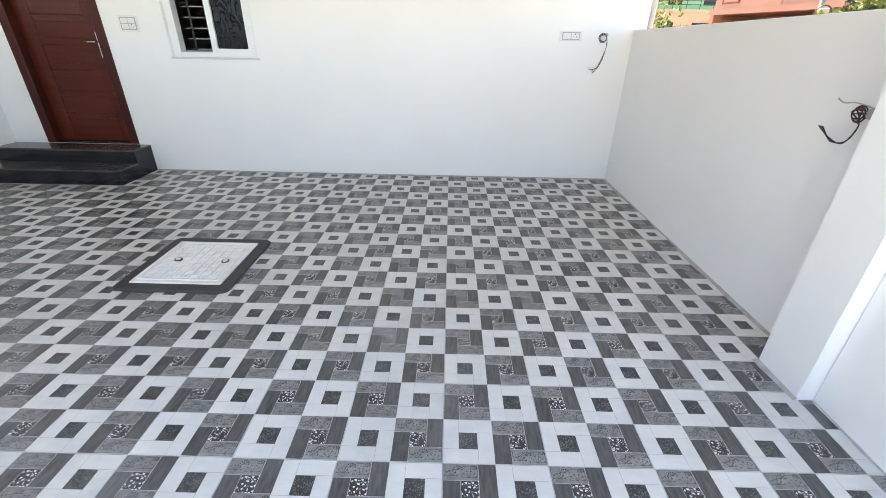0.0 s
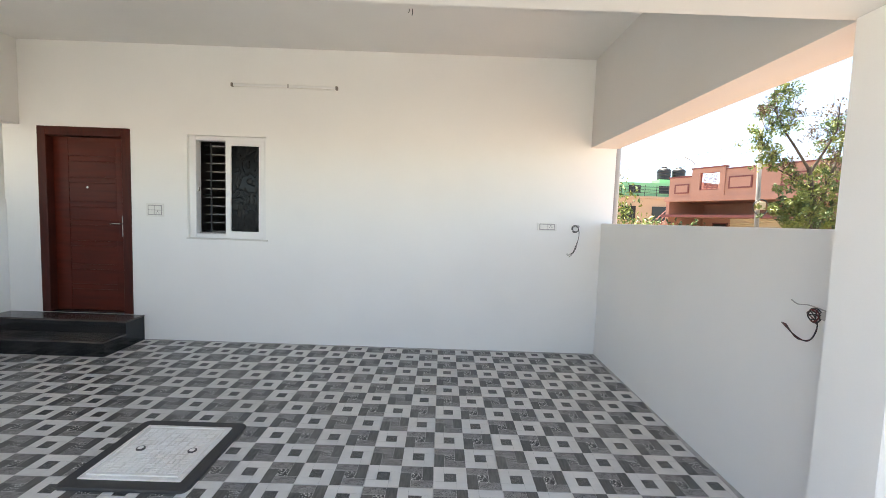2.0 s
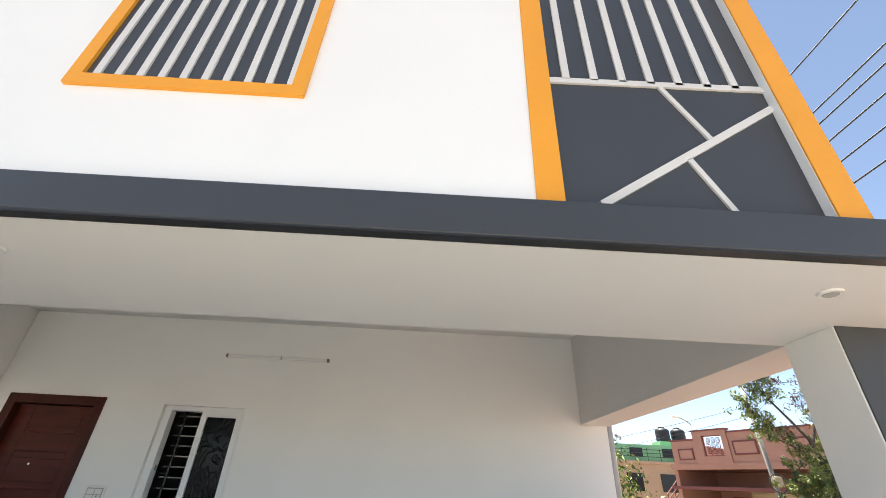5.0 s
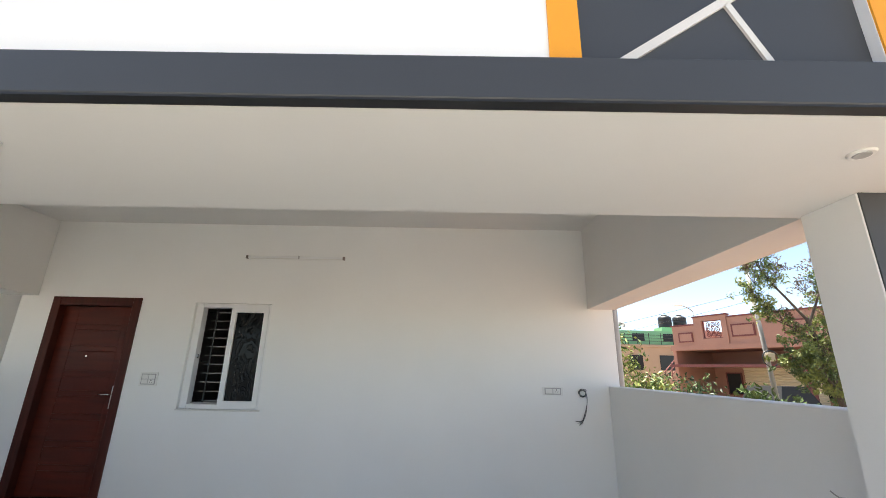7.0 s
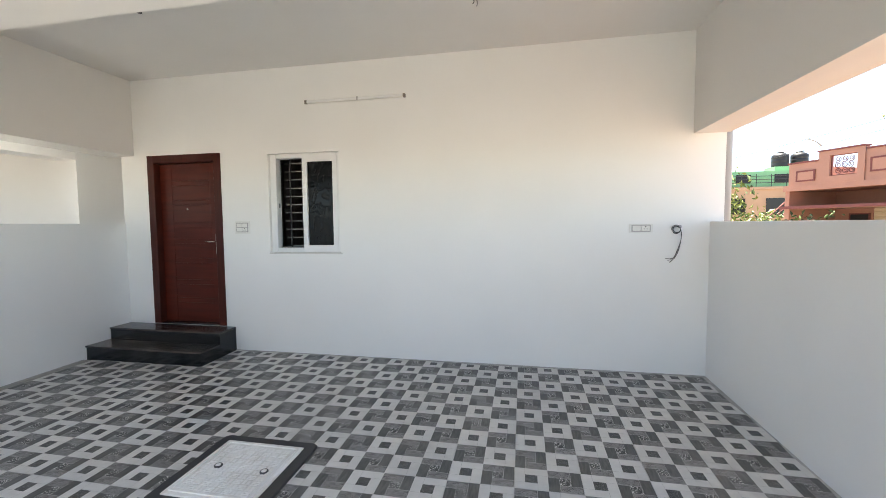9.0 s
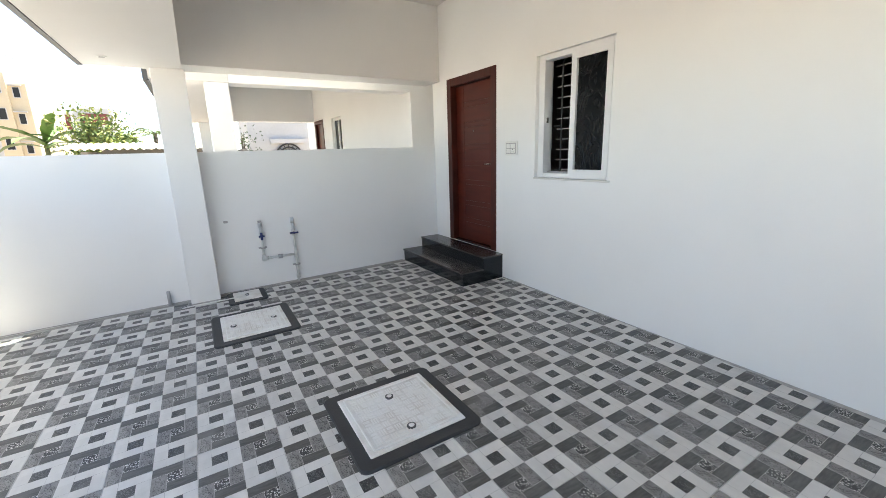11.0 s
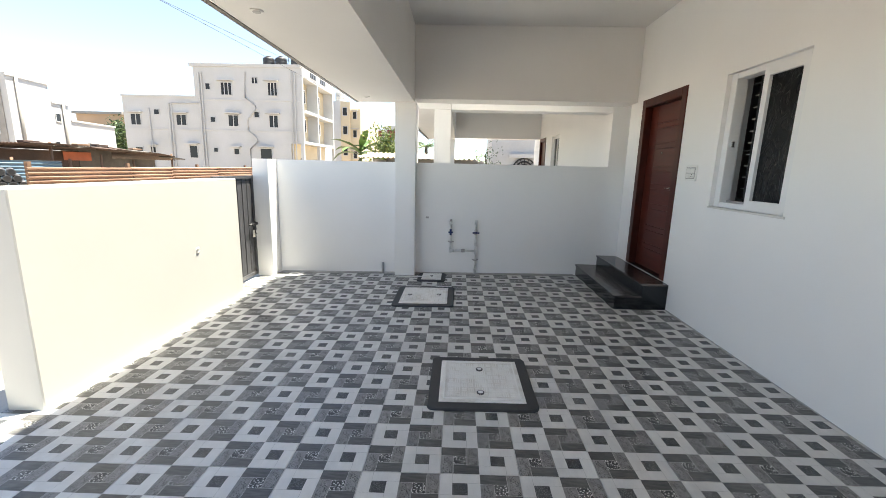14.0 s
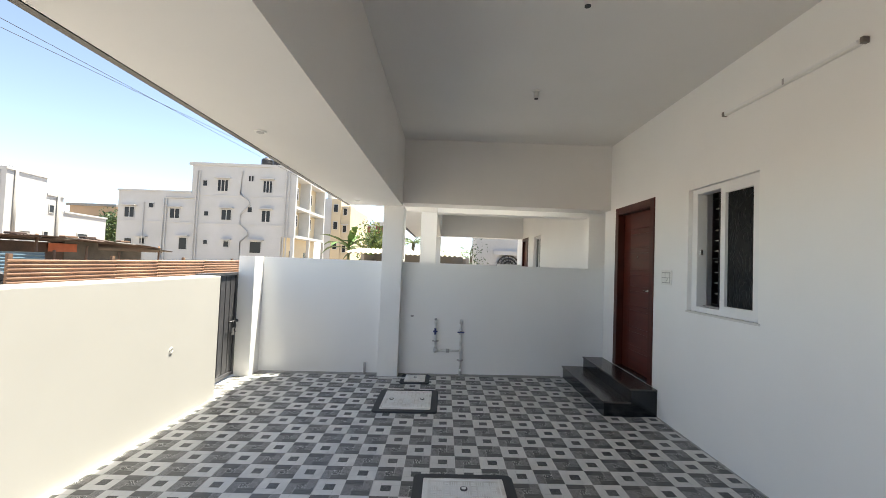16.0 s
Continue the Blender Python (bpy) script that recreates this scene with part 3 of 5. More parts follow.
for k, m in enumerate((BLACK_PLASTIC, COPPER_WIRE, BLACK_PLASTIC)):
    o = 0.006 * k
    pts = [(RW - 0.03, 1.80, 1.12)] + loop(RW - 0.05 - o, 1.85, 1.112, 0.032 - o, "x", 1.8, k * 1.3) + [(RW - 0.05, 1.83, 1.07), (RW - 0.055, 1.85 + o, 1.00 - o), (RW - 0.06, 1.92 + o, 0.985 + o), (RW - 0.06, 1.99 + 2 * o, 1.04)]
    under(part("wire", tube(pts, 0.0027), m, wires2), wires2)
under(part("wire", tube([(RW - 0.03, 1.81, 1.14), (RW - 0.05, 1.88, 1.155), (RW - 0.06, 1.93, 1.15), (RW - 0.06, 1.97, 1.165)], 0.003), GREY_PLASTIC, wires2), wires2)

for i, (x, y) in enumerate(((1.368, 1.083), (-1.465, 1.085), (-4.3, 1.09))):
    d = thing("downlight", (x, y, SOF), "round white recessed downlight, switched off", "lamp", "porch downlights")
    under(part("rim", rod((x, y, SOF - 0.008), (x, y, SOF + 0.001), 0.034, 0.039, n=28), PLASTIC, d), d)
    under(part("diffuser", rod((x, y, SOF - 0.0105), (x, y, SOF - 0.0082), 0.023, 0.025, n=24), GREY_PLASTIC, d), d)
for i, x in enumerate((-2.93, -1.463)):
    d = thing("lamp_holder", (x, 3.13, TOP), "small white empty bulb holder on the ceiling", "lamp", "ceiling bulb holders")
    under(part("rose", rod((x, 3.13, TOP - 0.012), (x, 3.13, TOP + 0.001), 0.04, n=20), PLASTIC, d), d)
    under(part("holder", rod((x, 3.13, TOP - 0.075), (x, 3.13, TOP - 0.0125), 0.024, 0.026, n=18), PLASTIC, d), d)
    under(part("socket", rod((x, 3.13, TOP - 0.082), (x, 3.13, TOP - 0.0755), 0.020, n=18), BLACK_PLASTIC, d), d)

hook = thing("ceiling_wires", (-0.295, 3.65, TOP), "two short dark wire ends hanging from the ceiling", "wires")
for dx, ln in ((-0.014, 0.035), (0.012, 0.055)):
    under(part("wire", tube([(-0.295 + dx, 3.65, TOP + 0.002), (-0.29 + dx, 3.648, TOP - ln * 0.5), (-0.297 + dx * 1.3, 3.645, TOP - ln)], 0.0035), BLACK_PLASTIC, hook), hook)

# plumbing on the west wall
PIPE = mat("worn_white_pipe", (0.74, 0.74, 0.72), 0.45, 0.1, 14, 90, 0.15, col2=(0.42, 0.41, 0.39), mix=0.62)
pl = thing("water_pipes", (LW, 2.37, 0), "white painted water pipes with two blue valves", "pipes")
px = LW + 0.028
for a, b in (((px, 2.555, fz(2.55)), (px, 2.55, 0.745)), ((px, 2.19, 0.30), (px, 2.185, 0.73)), ((px, 2.19, 0.30), (px, 2.555, 0.305))):
    under(part("pipe", rod(a, b, 0.0155, n=12), PIPE, pl), pl)
for p, q in (((px, 2.19, 0.272), (px, 2.19, 0.345)), ((px, 2.165, 0.30), (px, 2.24, 0.30)), ((px, 2.553, 0.265), (px, 2.553, 0.345)), ((px, 2.34, 0.302), (px, 2.40, 0.302)), ((px, 2.555, 0.0), (px, 2.555, 0.05)), ((px, 2.185, 0.68), (px, 2.185, 0.73)), ((px, 2.55, 0.69), (px, 2.55, 0.747)), ((px, 2.185, 0.54), (px, 2.185, 0.615)), ((px, 2.55, 0.54), (px, 2.55, 0.615))):
    under(part("coupling", rod(p, q, 0.0225, n=12), PIPE, pl), pl)
for y in (2.185, 2.55):
    under(part("valve", rod((px, y, 0.578), (px + 0.055, y, 0.578), 0.014, n=10), BLACK_PLASTIC, pl, "dark valve stem"), pl)
    knob = box(px + 0.05, px + 0.062, y - (0.05 if y > 2.4 else 0.014), y + (0.05 if y > 2.4 else 0.014), 0.578 - (0.011 if y > 2.4 else 0.045), 0.578 + (0.011 if y > 2.4 else 0.045), r=0.004)
    if y < 2.4:
        bx(knob, px + 0.051, px + 0.061, y - 0.032, y + 0.032, 0.567, 0.589)
    under(part("valve_handle", knob, BLUE, pl, "dark blue valve handle"), pl)
for y, z in ((2.19, 0.43), (2.552, 0.17)):
    under(part("clamp", boxes((LW + 0.001, px + 0.022, y - 0.024, y + 0.024, z - 0.009, z + 0.009), (LW + 0.001, LW + 0.006, y - 0.045, y + 0.045, z - 0.009, z + 0.009)), GREY_PLASTIC, pl, "grey pipe clamp"), pl)
under(part("union", rod((px, 2.345, 0.302), (px, 2.395, 0.302), 0.0265, n=8), GREY_PLASTIC, pl, "grey union nut"), pl)
for y in (2.185, 2.55):
    under(part("end_cap", rod((px, y, 0.735), (px, y, 0.757), 0.0195, n=12), GREY_PLASTIC if y < 2.4 else PIPE, pl), pl)
part("pipe_stub", rod((LW + 0.03, 1.19, fz(1.19) - 0.01), (LW + 0.03, 1.19, 0.09), 0.018, n=12), GREY_PLASTIC, None, "short grey pipe stub against the wall", "pipe")
part("conduit_box", box(LW - 0.002, LW + 0.014, 1.818, 1.862, 0.762, 0.788, r=0.004), GREY_PLASTIC, None, "small grey conduit box on the wall", "box")
part("cable", tube([(-4.60, 1.30, fz(1.3) + 0.006), (-4.605, 1.45, fz(1.45) + 0.007), (-4.60, 1.567, fz(1.567) + 0.007), (-4.56, 1.743, fz(1.743) + 0.02), (-4.53, 1.83, fz(1.83) + 0.03), (-4.52, 1.86, fz(1.86) + 0.03)], 0.0065), PLASTIC, None, "white cable lying on the floor", "cable")
part("wall_ring", tube(loop(-2.85, -0.304, 0.62, 0.022, "y", 1.0, 0, 0.0), 0.003), PLASTIC, None, "small pale ring on the front wall", "ring")


# ---- inspection covers ----
def rounded(hx, hy, r, n=6):
    """Corners of a rectangle about the origin, rounded by r."""
    pts = []
    for k, (sx, sy) in enumerate(((1, 1), (-1, 1), (-1, -1), (1, -1))):
        for i in range(n + 1):
            a = math.pi / 2 * (k + i / n)
            pts.append((sx * (hx - r) + r * math.cos(a), sy * (hy - r) + r * math.sin(a)))
    return pts


def cover(x0, x1, y0, y1, m, nx, ny, rings, label):
    zc = fz((y0 + y1) / 2)
    c = thing("inspection_cover", ((x0 + x1) / 2, (y0 + y1) / 2, zc), label, "manhole", "floor inspection covers")
    tilt = math.atan(0.02)
    c.rotation_euler = (tilt, 0, 0)
    hx, hy = (x1 - x0) / 2, (y1 - y0) / 2

    def add(nm, bm, material, lab=""):
        return part(nm, bm, material, c, lab)

    bm = bmesh.new()
    loops = []
    for kx, ky, r, z in ((hx, hy, 0.05, -0.02), (hx, hy, 0.05, 0.009), (hx - 0.008, hy - 0.008, 0.045, 0.016), (hx - m, hy - m, 0.012, 0.016), (hx - m, hy - m, 0.012, -0.02)):
        loops.append([bm.verts.new((x + random.uniform(-0.002, 0.002), y + random.uniform(-0.002, 0.002), z)) for x, y in rounded(kx, ky, r)])
    for lo, hi in zip(loops, loops[1:]):
        for i in range(len(lo)):
            bm.faces.new((lo[i], lo[(i + 1) % len(lo)], hi[(i + 1) % len(lo)], hi[i]))
    add("border", bm, CEMENT, "dark cement border")
    ix, iy = hx - m + 0.002, hy - m + 0.002
    add("plate", box(-ix, ix, -iy, iy, 0.0, 0.024, r=0.006, seg=2), COVER_BASE, "off-white moulded plate")
    if nx:
        e = 0.03
        add("rim", boxes((-ix + e, ix - e, -iy + e, -iy + e + 0.008, 0.024, 0.031), (-ix + e, ix - e, iy - e - 0.008, iy - e, 0.024, 0.031), (-ix + e, -ix + e + 0.008, -iy + e + 0.008, iy - e - 0.008, 0.024, 0.031), (ix - e - 0.008, ix - e, -iy + e + 0.008, iy - e - 0.008, 0.024, 0.031)), COVER)
        w, h = (2 * ix - 0.11) / nx, (2 * iy - 0.11) / ny
        raised = bmesh.new()
        for i in range(nx):
            for j in range(ny):
                up = 0.0262 + random.random() * 0.0022
                cx, cy = -ix + 0.055 + (i + 0.5) * w, -iy + 0.055 + (j + 0.5) * h
                if (i == 1 and 1 <= j <= ny - 3) or (i == nx - 2 and j > ny - 5):
                    bx(raised, cx - w * 0.34, cx + w * 0.34, cy - h * 0.3, cy + h * 0.3, 0.0235, up)
                    continue
                if (i + j) % 2:
                    for k in (-1, 0, 1):
                        bx(raised, cx - w * 0.38, cx + w * 0.38, cy + k * h * 0.3 - h * 0.08, cy + k * h * 0.3 + h * 0.08, 0.0235, up)
                else:
                    for k in (-1, 1):
                        bx(raised, cx + k * w * 0.22 - w * 0.14, cx + k * w * 0.22 + w * 0.14, cy - h * 0.36, cy + h * 0.36, 0.0235, up)
        add("tread_pattern", raised, COVER)
        for rx, ry in rings:
            ring = add("lift_ring", lathe([(0.026, 0.0), (0.026, 0.0095), (0.019, 0.0105)], 18), RING_DARK, "dark grey lifting socket")
            ring.matrix_basis = Matrix.Translation((rx - (x0 + x1) / 2, ry - (y0 + y1) / 2, 0.0225))
            part("socket", lathe([(0.017, 0.0106), (0.017, 0.0114), (0.008, 0.0118)], 14), COVER, ring)
    else:
        add("handle", tube([(0.028 * math.cos(k * 0.6283), 0.016 * math.sin(k * 0.6283), 0.028) for k in range(11)], 0.004), BLACK_PLASTIC, "black ring handle")
    return c


cover(-2.046, -1.31, 2.11, 2.84, 0.078, 8, 10, ((-1.82, 2.475), (-1.49, 2.468)), "large off-white inspection cover in a dark cement border")
cover(-4.07, -3.30, 1.555, 2.262, 0.078, 8, 10, ((-3.675, 1.73), (-3.69, 2.08)), "large off-white inspection cover in a dark cement border")
cover(-4.79, -4.35, 1.74, 2.132, 0.06, 0, 0, (), "small off-white inspection cover near the wall")

# ---- small gate beside the front wall ----
gate = thing("side_gate", (-4.2, -0.6, fz(-0.6)), "closed dark grey steel sheet gate with a slide bolt", "gate")
g0, g1, gz0, gz1, gy = -4.57, -3.64, fz(-0.6) + 0.03, 1.32, -0.60
for d in ((g0, g0 + 0.04, gy, gy + 0.035, gz0, gz1), (g1 - 0.04, g1, gy, gy + 0.035, gz0, gz1), (g0 + 0.041, g1 - 0.041, gy, gy + 0.035, gz1 - 0.04, gz1), (g0 + 0.041, g1 - 0.041, gy, gy + 0.035, gz0, gz0 + 0.05)):
    under(part("gate_frame", box(*d, r=0.003), IRON, gate), gate)
for i in range(7):
    w = (g1 - g0 - 0.082) / 7
    x = g0 + 0.041 + i * w
    under(part("sheet", box(x + 0.008, x + w - 0.008, gy + 0.012, gy + 0.018, gz0 + 0.051, gz1 - 0.041, r=0.002), IRON, gate), gate)
under(part("backing", box(g0 + 0.041, g1 - 0.041, gy + 0.004, gy + 0.008, gz0 + 0.051, gz1 - 0.041), IRON_BLACK, gate), gate)
under(part("bolt", rod((g0 - 0.0, gy + 0.06, 0.66), (g0 + 0.23, gy + 0.06, 0.66), 0.009, n=10), IRON_BLACK, gate), gate)
for x in (g0 + 0.03, g0 + 0.14):
    under(part("bolt_keeper", box(x - 0.012, x + 0.012, gy + 0.034, gy + 0.075, 0.64, 0.68, r=0.004), IRON, gate), gate)
under(part("bolt_handle", tube([(g0 + 0.1, gy + 0.07, 0.66), (g0 + 0.1, gy + 0.085, 0.60), (g0 + 0.12, gy + 0.08, 0.54), (g0 + 0.07, gy + 0.075, 0.52)], 0.007), IRON_BLACK, gate), gate)
under(part("hasp", box(g0 + 0.05, g0 + 0.12, gy + 0.036, gy + 0.046, 0.47, 0.57, r=0.003), CHROME, gate), gate)

# drain pipe on the house corner
drain = thing("drain_pipe", (2.0, 4.66, 0), "grey vertical rain pipe on the house corner", "pipe")
under(part("pipe", rod((2.0, 4.66, -0.2), (2.0, 4.66, 4.4), 0.035, n=14), GREY_PLASTIC, drain), drain)
for z in (1.2, 2.6):
    under(part("clamp", rod((2.0, 4.66, z - 0.015), (2.0, 4.66, z + 0.015), 0.041, n=14), GREY_PLASTIC, drain), drain)

# ---- foliage ----
LEAF = leaf_mat("green_leaves", (0.10, 0.15, 0.035), (0.05, 0.09, 0.02))
LEAF_YELLOW = leaf_mat("yellow_green_leaves", (0.27, 0.29, 0.07), (0.13, 0.18, 0.035))
LEAF_DRY = leaf_mat("dry_brown_leaves", (0.14, 0.085, 0.045), (0.08, 0.055, 0.03))
LEAF_DARK = leaf_mat("dark_leaves", (0.035, 0.065, 0.02), (0.02, 0.042, 0.013))
BANANA = leaf_mat("banana_leaf", (0.085, 0.16, 0.035), (0.05, 0.11, 0.022))
BARK = mat("grey_brown_bark", (0.11, 0.085, 0.065), 0.9, 0.25, 6, 40, 0.6, stretch=(1, 1, 0.3), depth=0.02)


def leaves(rng, clumps, count, size, squash=0.8):
    """Many small folded leaves scattered through clumps of (centre, radius)."""
    verts, faces = [], []
    for _ in range(count):
        c, r = clumps[int(rng.integers(len(clumps)))]
        d = rng.normal(size=3)
        d /= np.linalg.norm(d)
        p = np.array(c) + d * r * rng.random() ** 0.45 * np.array((1, 1, squash))
        a = rng.normal(size=3)
        a[2] -= 0.5
        a /= np.linalg.norm(a)
        b = np.cross(a, rng.normal(size=3))
        b /= np.linalg.norm(b)
        s = size * (0.6 + 0.8 * rng.random())
        n = np.cross(a, b) * s * 0.18
        k = len(verts)
        verts += [p - a * s * 0.5, p + b * s * 0.24 + n, p + a * s * 0.55, p - b * s * 0.24 + n]
        faces += [(k, k + 1, k + 2), (k, k + 2, k + 3)]
    return [tuple(v) for v in verts], faces


def leaf_object(name, data, material, parent, label=""):
    me = bpy.data.meshes.new(name)
    me.from_pydata(*data[:1], [], data[1])
    me.materials.append(material)
    ob = new(name, me)
    ob.parent = parent
    return tagged(ob, label)


def shrub(name, at, size, seed, label, materials, count, leaf=0.12):
    rng = np.random.default_rng(seed)
    t = thing(name, at, label, "shrub")
    bm = bmesh.new()
    clumps = []
    for _ in range(14):
        d = Vector((rng.normal() * 0.5, rng.normal() * 0.5, 1)).normalized()
        e = Vector((d.x * size[0], d.y * size[1], size[2] * (0.5 + 0.45 * rng.random())))
        rod_in(bm, (0, 0, 0), e, 0.03, 0.01, 5, False)
        clumps.append((tuple(e), 0.28 * size[2] * (0.6 + 0.6 * rng.random())))
        clumps.append((tuple(e * 0.7), 0.3 * size[2]))
    part("stems", bm, BARK, t)
    for m in materials:
        leaf_object("crown", leaves(rng, clumps, count // len(materials), leaf), m, t)
    return t


def blade(length, width, rise, droop, n=9, ragged=0.0, rng=None):
    """An arching leaf with a fold along the middle, pointing along x."""
    bm = bmesh.new()
    rows = []
    for i in range(n + 1):
        s = i / n
        x, z = length * s * (1 - 0.25 * droop * s), rise * s - droop * length * s * s * 0.6
        w = width * math.sin(math.pi * min(1, 0.06 + s * 0.94)) ** 0.6 * (1 - (ragged * rng.random() if rng is not None else 0))
        rows.append([bm.verts.new((x, -w / 2, z + w * 0.18)), bm.verts.new((x, 0, z)), bm.verts.new((x, w / 2, z + w * 0.18))])
    for a, b in zip(rows, rows[1:]):
        for k in (0, 1):
            bm.faces.new((a[k], a[k + 1], b[k + 1], b[k])).smooth = True
    return bm


def banana(at, h, seed, label="tall banana plant with broad drooping leaves"):
    rng = np.random.default_rng(seed)
    t = thing("banana_plant", at, label, "plant", "banana plants")
    part("stem", rod((0, 0, -0.05), (0, 0, h), 0.14, 0.09, 10), mat("banana_stem", (0.2, 0.2, 0.08), 0.7, 0.2, 4, 30, 0.2), t)
    for i in range(9):
        o = part("leaf", blade(2.4 + 0.6 * rng.random(), 0.58, 1.7 - 0.1 * i, 0.35 + 0.08 * i, 10, 0.35, rng), BANANA, t)
        o.matrix_basis = Matrix.Translation((0, 0, h - 0.05 * i)) @ Euler((0, 0, i * 2.4 + rng.random())).to_matrix().to_4x4()


def palm(at, h, seed):
    rng = np.random.default_rng(seed)
    t = thing("palm_tree", at, "small coconut palm with feathery fronds", "tree")
    part("trunk", rod((0, 0, -0.05), (0.1, 0, h), 0.16, 0.1, 9), BARK, t)
    for i in range(16):
        bm = bmesh.new()
        ln, rise, dr = 1.9 + 0.5 * rng.random(), 1.2 - 0.09 * i, 0.5 + 0.04 * i
        pts = [Vector((ln * s * (1 - 0.2 * s), 0, rise * s - dr * ln * s * s * 0.55)) for s in [k / 14 for k in range(15)]]
        for a, b in zip(pts, pts[1:]):
            rod_in(bm, a, b, 0.012, 0.01, 4, False)
            for sgn in (-1, 1):
                l = 0.55 * (1 - abs((a.x / ln) - 0.45))
                e = a + Vector((l * 0.55, sgn * l * 0.75, -l * 0.35))
                w = Vector((0.03, 0, 0.01))
                bm.faces.new([bm.verts.new(p) for p in (a, a + w * 2, e + w * 0.3, e)])
        o = part("frond", bm, LEAF, t)
        o.matrix_basis = Matrix.Translation((0.1, 0, h)) @ Euler((0, 0, i * 2.4 + rng.random() * 0.5)).to_matrix().to_4x4()


# ---- neighbouring carport to the west ----
BLDG_WHITE = mat("white_building_paint", (0.46, 0.46, 0.46), 0.7, 0.06, 0.5, 9, 0.1, col2=(0.40, 0.398, 0.39))
BLDG_CREAM = mat("cream_building_paint", (0.55, 0.46, 0.32), 0.7, 0.06, 0.5, 9, 0.1)
BLDG_TAN = mat("tan_building_paint", (0.45, 0.31, 0.2), 0.7, 0.06, 0.5, 9, 0.1)
PINK = mat("salmon_house_paint", (0.38, 0.19, 0.135), 0.65, 0.07, 0.8, 16, 0.1)
MAROON = mat("maroon_trim_paint", (0.16, 0.035, 0.03), 0.55, 0.1, 2, 30, 0.1)
GREEN_PAINT = mat("bright_green_house_paint", (0.23, 0.50, 0.26), 0.6, 0.06, 0.8, 16, 0.1)
PEACH = mat("peach_house_paint", (0.46, 0.31, 0.20), 0.65, 0.06, 0.8, 16, 0.1)
TIN_BROWN = mat("weathered_brown_tin", (0.27, 0.165, 0.105), 0.6, 0.25, 2.5, 30, 0.2, col2=(0.20, 0.105, 0.065), rand=0.3)
TIN_BLUE = mat("faded_blue_tin", (0.11, 0.18, 0.23), 0.5, 0.12, 2, 30, 0.1)
SHED_GREY = mat("dusty_grey_sheet", (0.13, 0.115, 0.10), 0.8, 0.3, 2, 25, 0.3)
RUST = mat("rusty_tin", (0.085, 0.048, 0.034), 0.75, 0.35, 2, 25, 0.3, col2=(0.045, 0.03, 0.025))
CEMENT_SHEET = mat("pale_cement_sheet", (0.66, 0.58, 0.44), 0.8, 0.1, 2, 30, 0.2)
POST = mat("weathered_wood_post", (0.22, 0.13, 0.08), 0.85, 0.2, 5, 50, 0.3, stretch=(1, 1, 0.2))
TANK = mat("black_water_tank", (0.015, 0.015, 0.017), 0.5, 0.1, 2, 30, 0.05)

NB_FLOOR = mat("grey_porch_tiles", (0.24, 0.235, 0.225), 0.5, 0.15, 6, 60, 0.1)
nb = thing("neighbour_house", (-8.5, 4.75, -0.3), "white neighbouring house with an open carport", "house", kind="structure")


def add(parent, name, bm, material, label=""):
    return under(part(name, bm, material, parent, label), parent)


add(nb, "wall", boxes((-12.9, -12.0, 4.75, 4.95, -0.3, 3.3), (-12.0, -11.1, 4.75, 4.95, 2.42, 3.3), (-11.1, -10.35, 4.75, 4.95, -0.3, 3.3), (-10.35, -9.55, 4.75, 4.95, 2.38, 3.3), (-10.35, -9.55, 4.75, 4.95, -0.3, 1.3), (-9.55, -5.803, 4.75, 4.95, -0.3, 3.3)), WHITE)
add(nb, "side_wall", box(-12.3, -12.1, 4.0, 4.749, -0.3, 1.6), WHITE)
add(nb, "side_wall", box(-5.80, -5.598, 4.62, 7.99, -0.3, 3.288), WHITE)
add(nb, "boundary_wall", box(-5.75, -5.6, -0.3, 4.60, -0.3, 1.45), WHITE)
add(nb, "pillar", box(-5.90, -5.60, 1.87, 2.13, -0.3, 2.38), WHITE)
add(nb, "pillar", box(-12.3, -12.0, 1.87, 2.13, -0.3, 2.42), WHITE)
add(nb, "beam", box(-5.90, -5.60, 2.135, 4.617, 2.38, 3.28), WHITE)
add(nb, "beam", box(-12.3, -12.0, 2.135, 4.748, 2.42, 3.28), WHITE)
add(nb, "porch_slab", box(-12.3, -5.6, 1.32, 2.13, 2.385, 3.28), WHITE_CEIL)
# The roof's unseen reach past x -5.6 is added to keep sun out of the gap.
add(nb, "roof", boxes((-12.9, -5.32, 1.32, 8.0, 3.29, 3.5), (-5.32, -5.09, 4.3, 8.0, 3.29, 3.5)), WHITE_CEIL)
add(nb, "fascia", box(-12.32, -5.58, 1.27, 1.318, 2.36, 2.55), GREY_PAINT, "charcoal slab edge")
add(nb, "door", box(-11.98, -11.12, 4.80, 4.84, -0.1, 2.40), DOOR_WOOD, "red-brown wooden door")
add(nb, "door_frame", boxes((-11.999, -11.91, 4.74, 4.799, -0.1, 2.419), (-11.19, -11.101, 4.74, 4.799, -0.1, 2.419), (-11.91, -11.19, 4.74, 4.799, 2.33, 2.419)), FRAME_WOOD)
add(nb, "window", ring("y", 4.80, 4.86, -10.348, -9.552, 1.302, 2.378, 0.06), UPVC, "white window frame")
add(nb, "mullion", box(-9.98, -9.92, 4.805, 4.855, 1.362, 2.318), UPVC)
for x0, x1 in ((-10.30, -9.98), (-9.92, -9.60)):
    add(nb, "pane", box(x0, x1, 4.83, 4.836, 1.35, 2.33), WINDOW_DARK)
add(nb, "front_wall", box(-12.3, -6.4, -0.56, -0.35, -0.3, 1.3), CREAM)
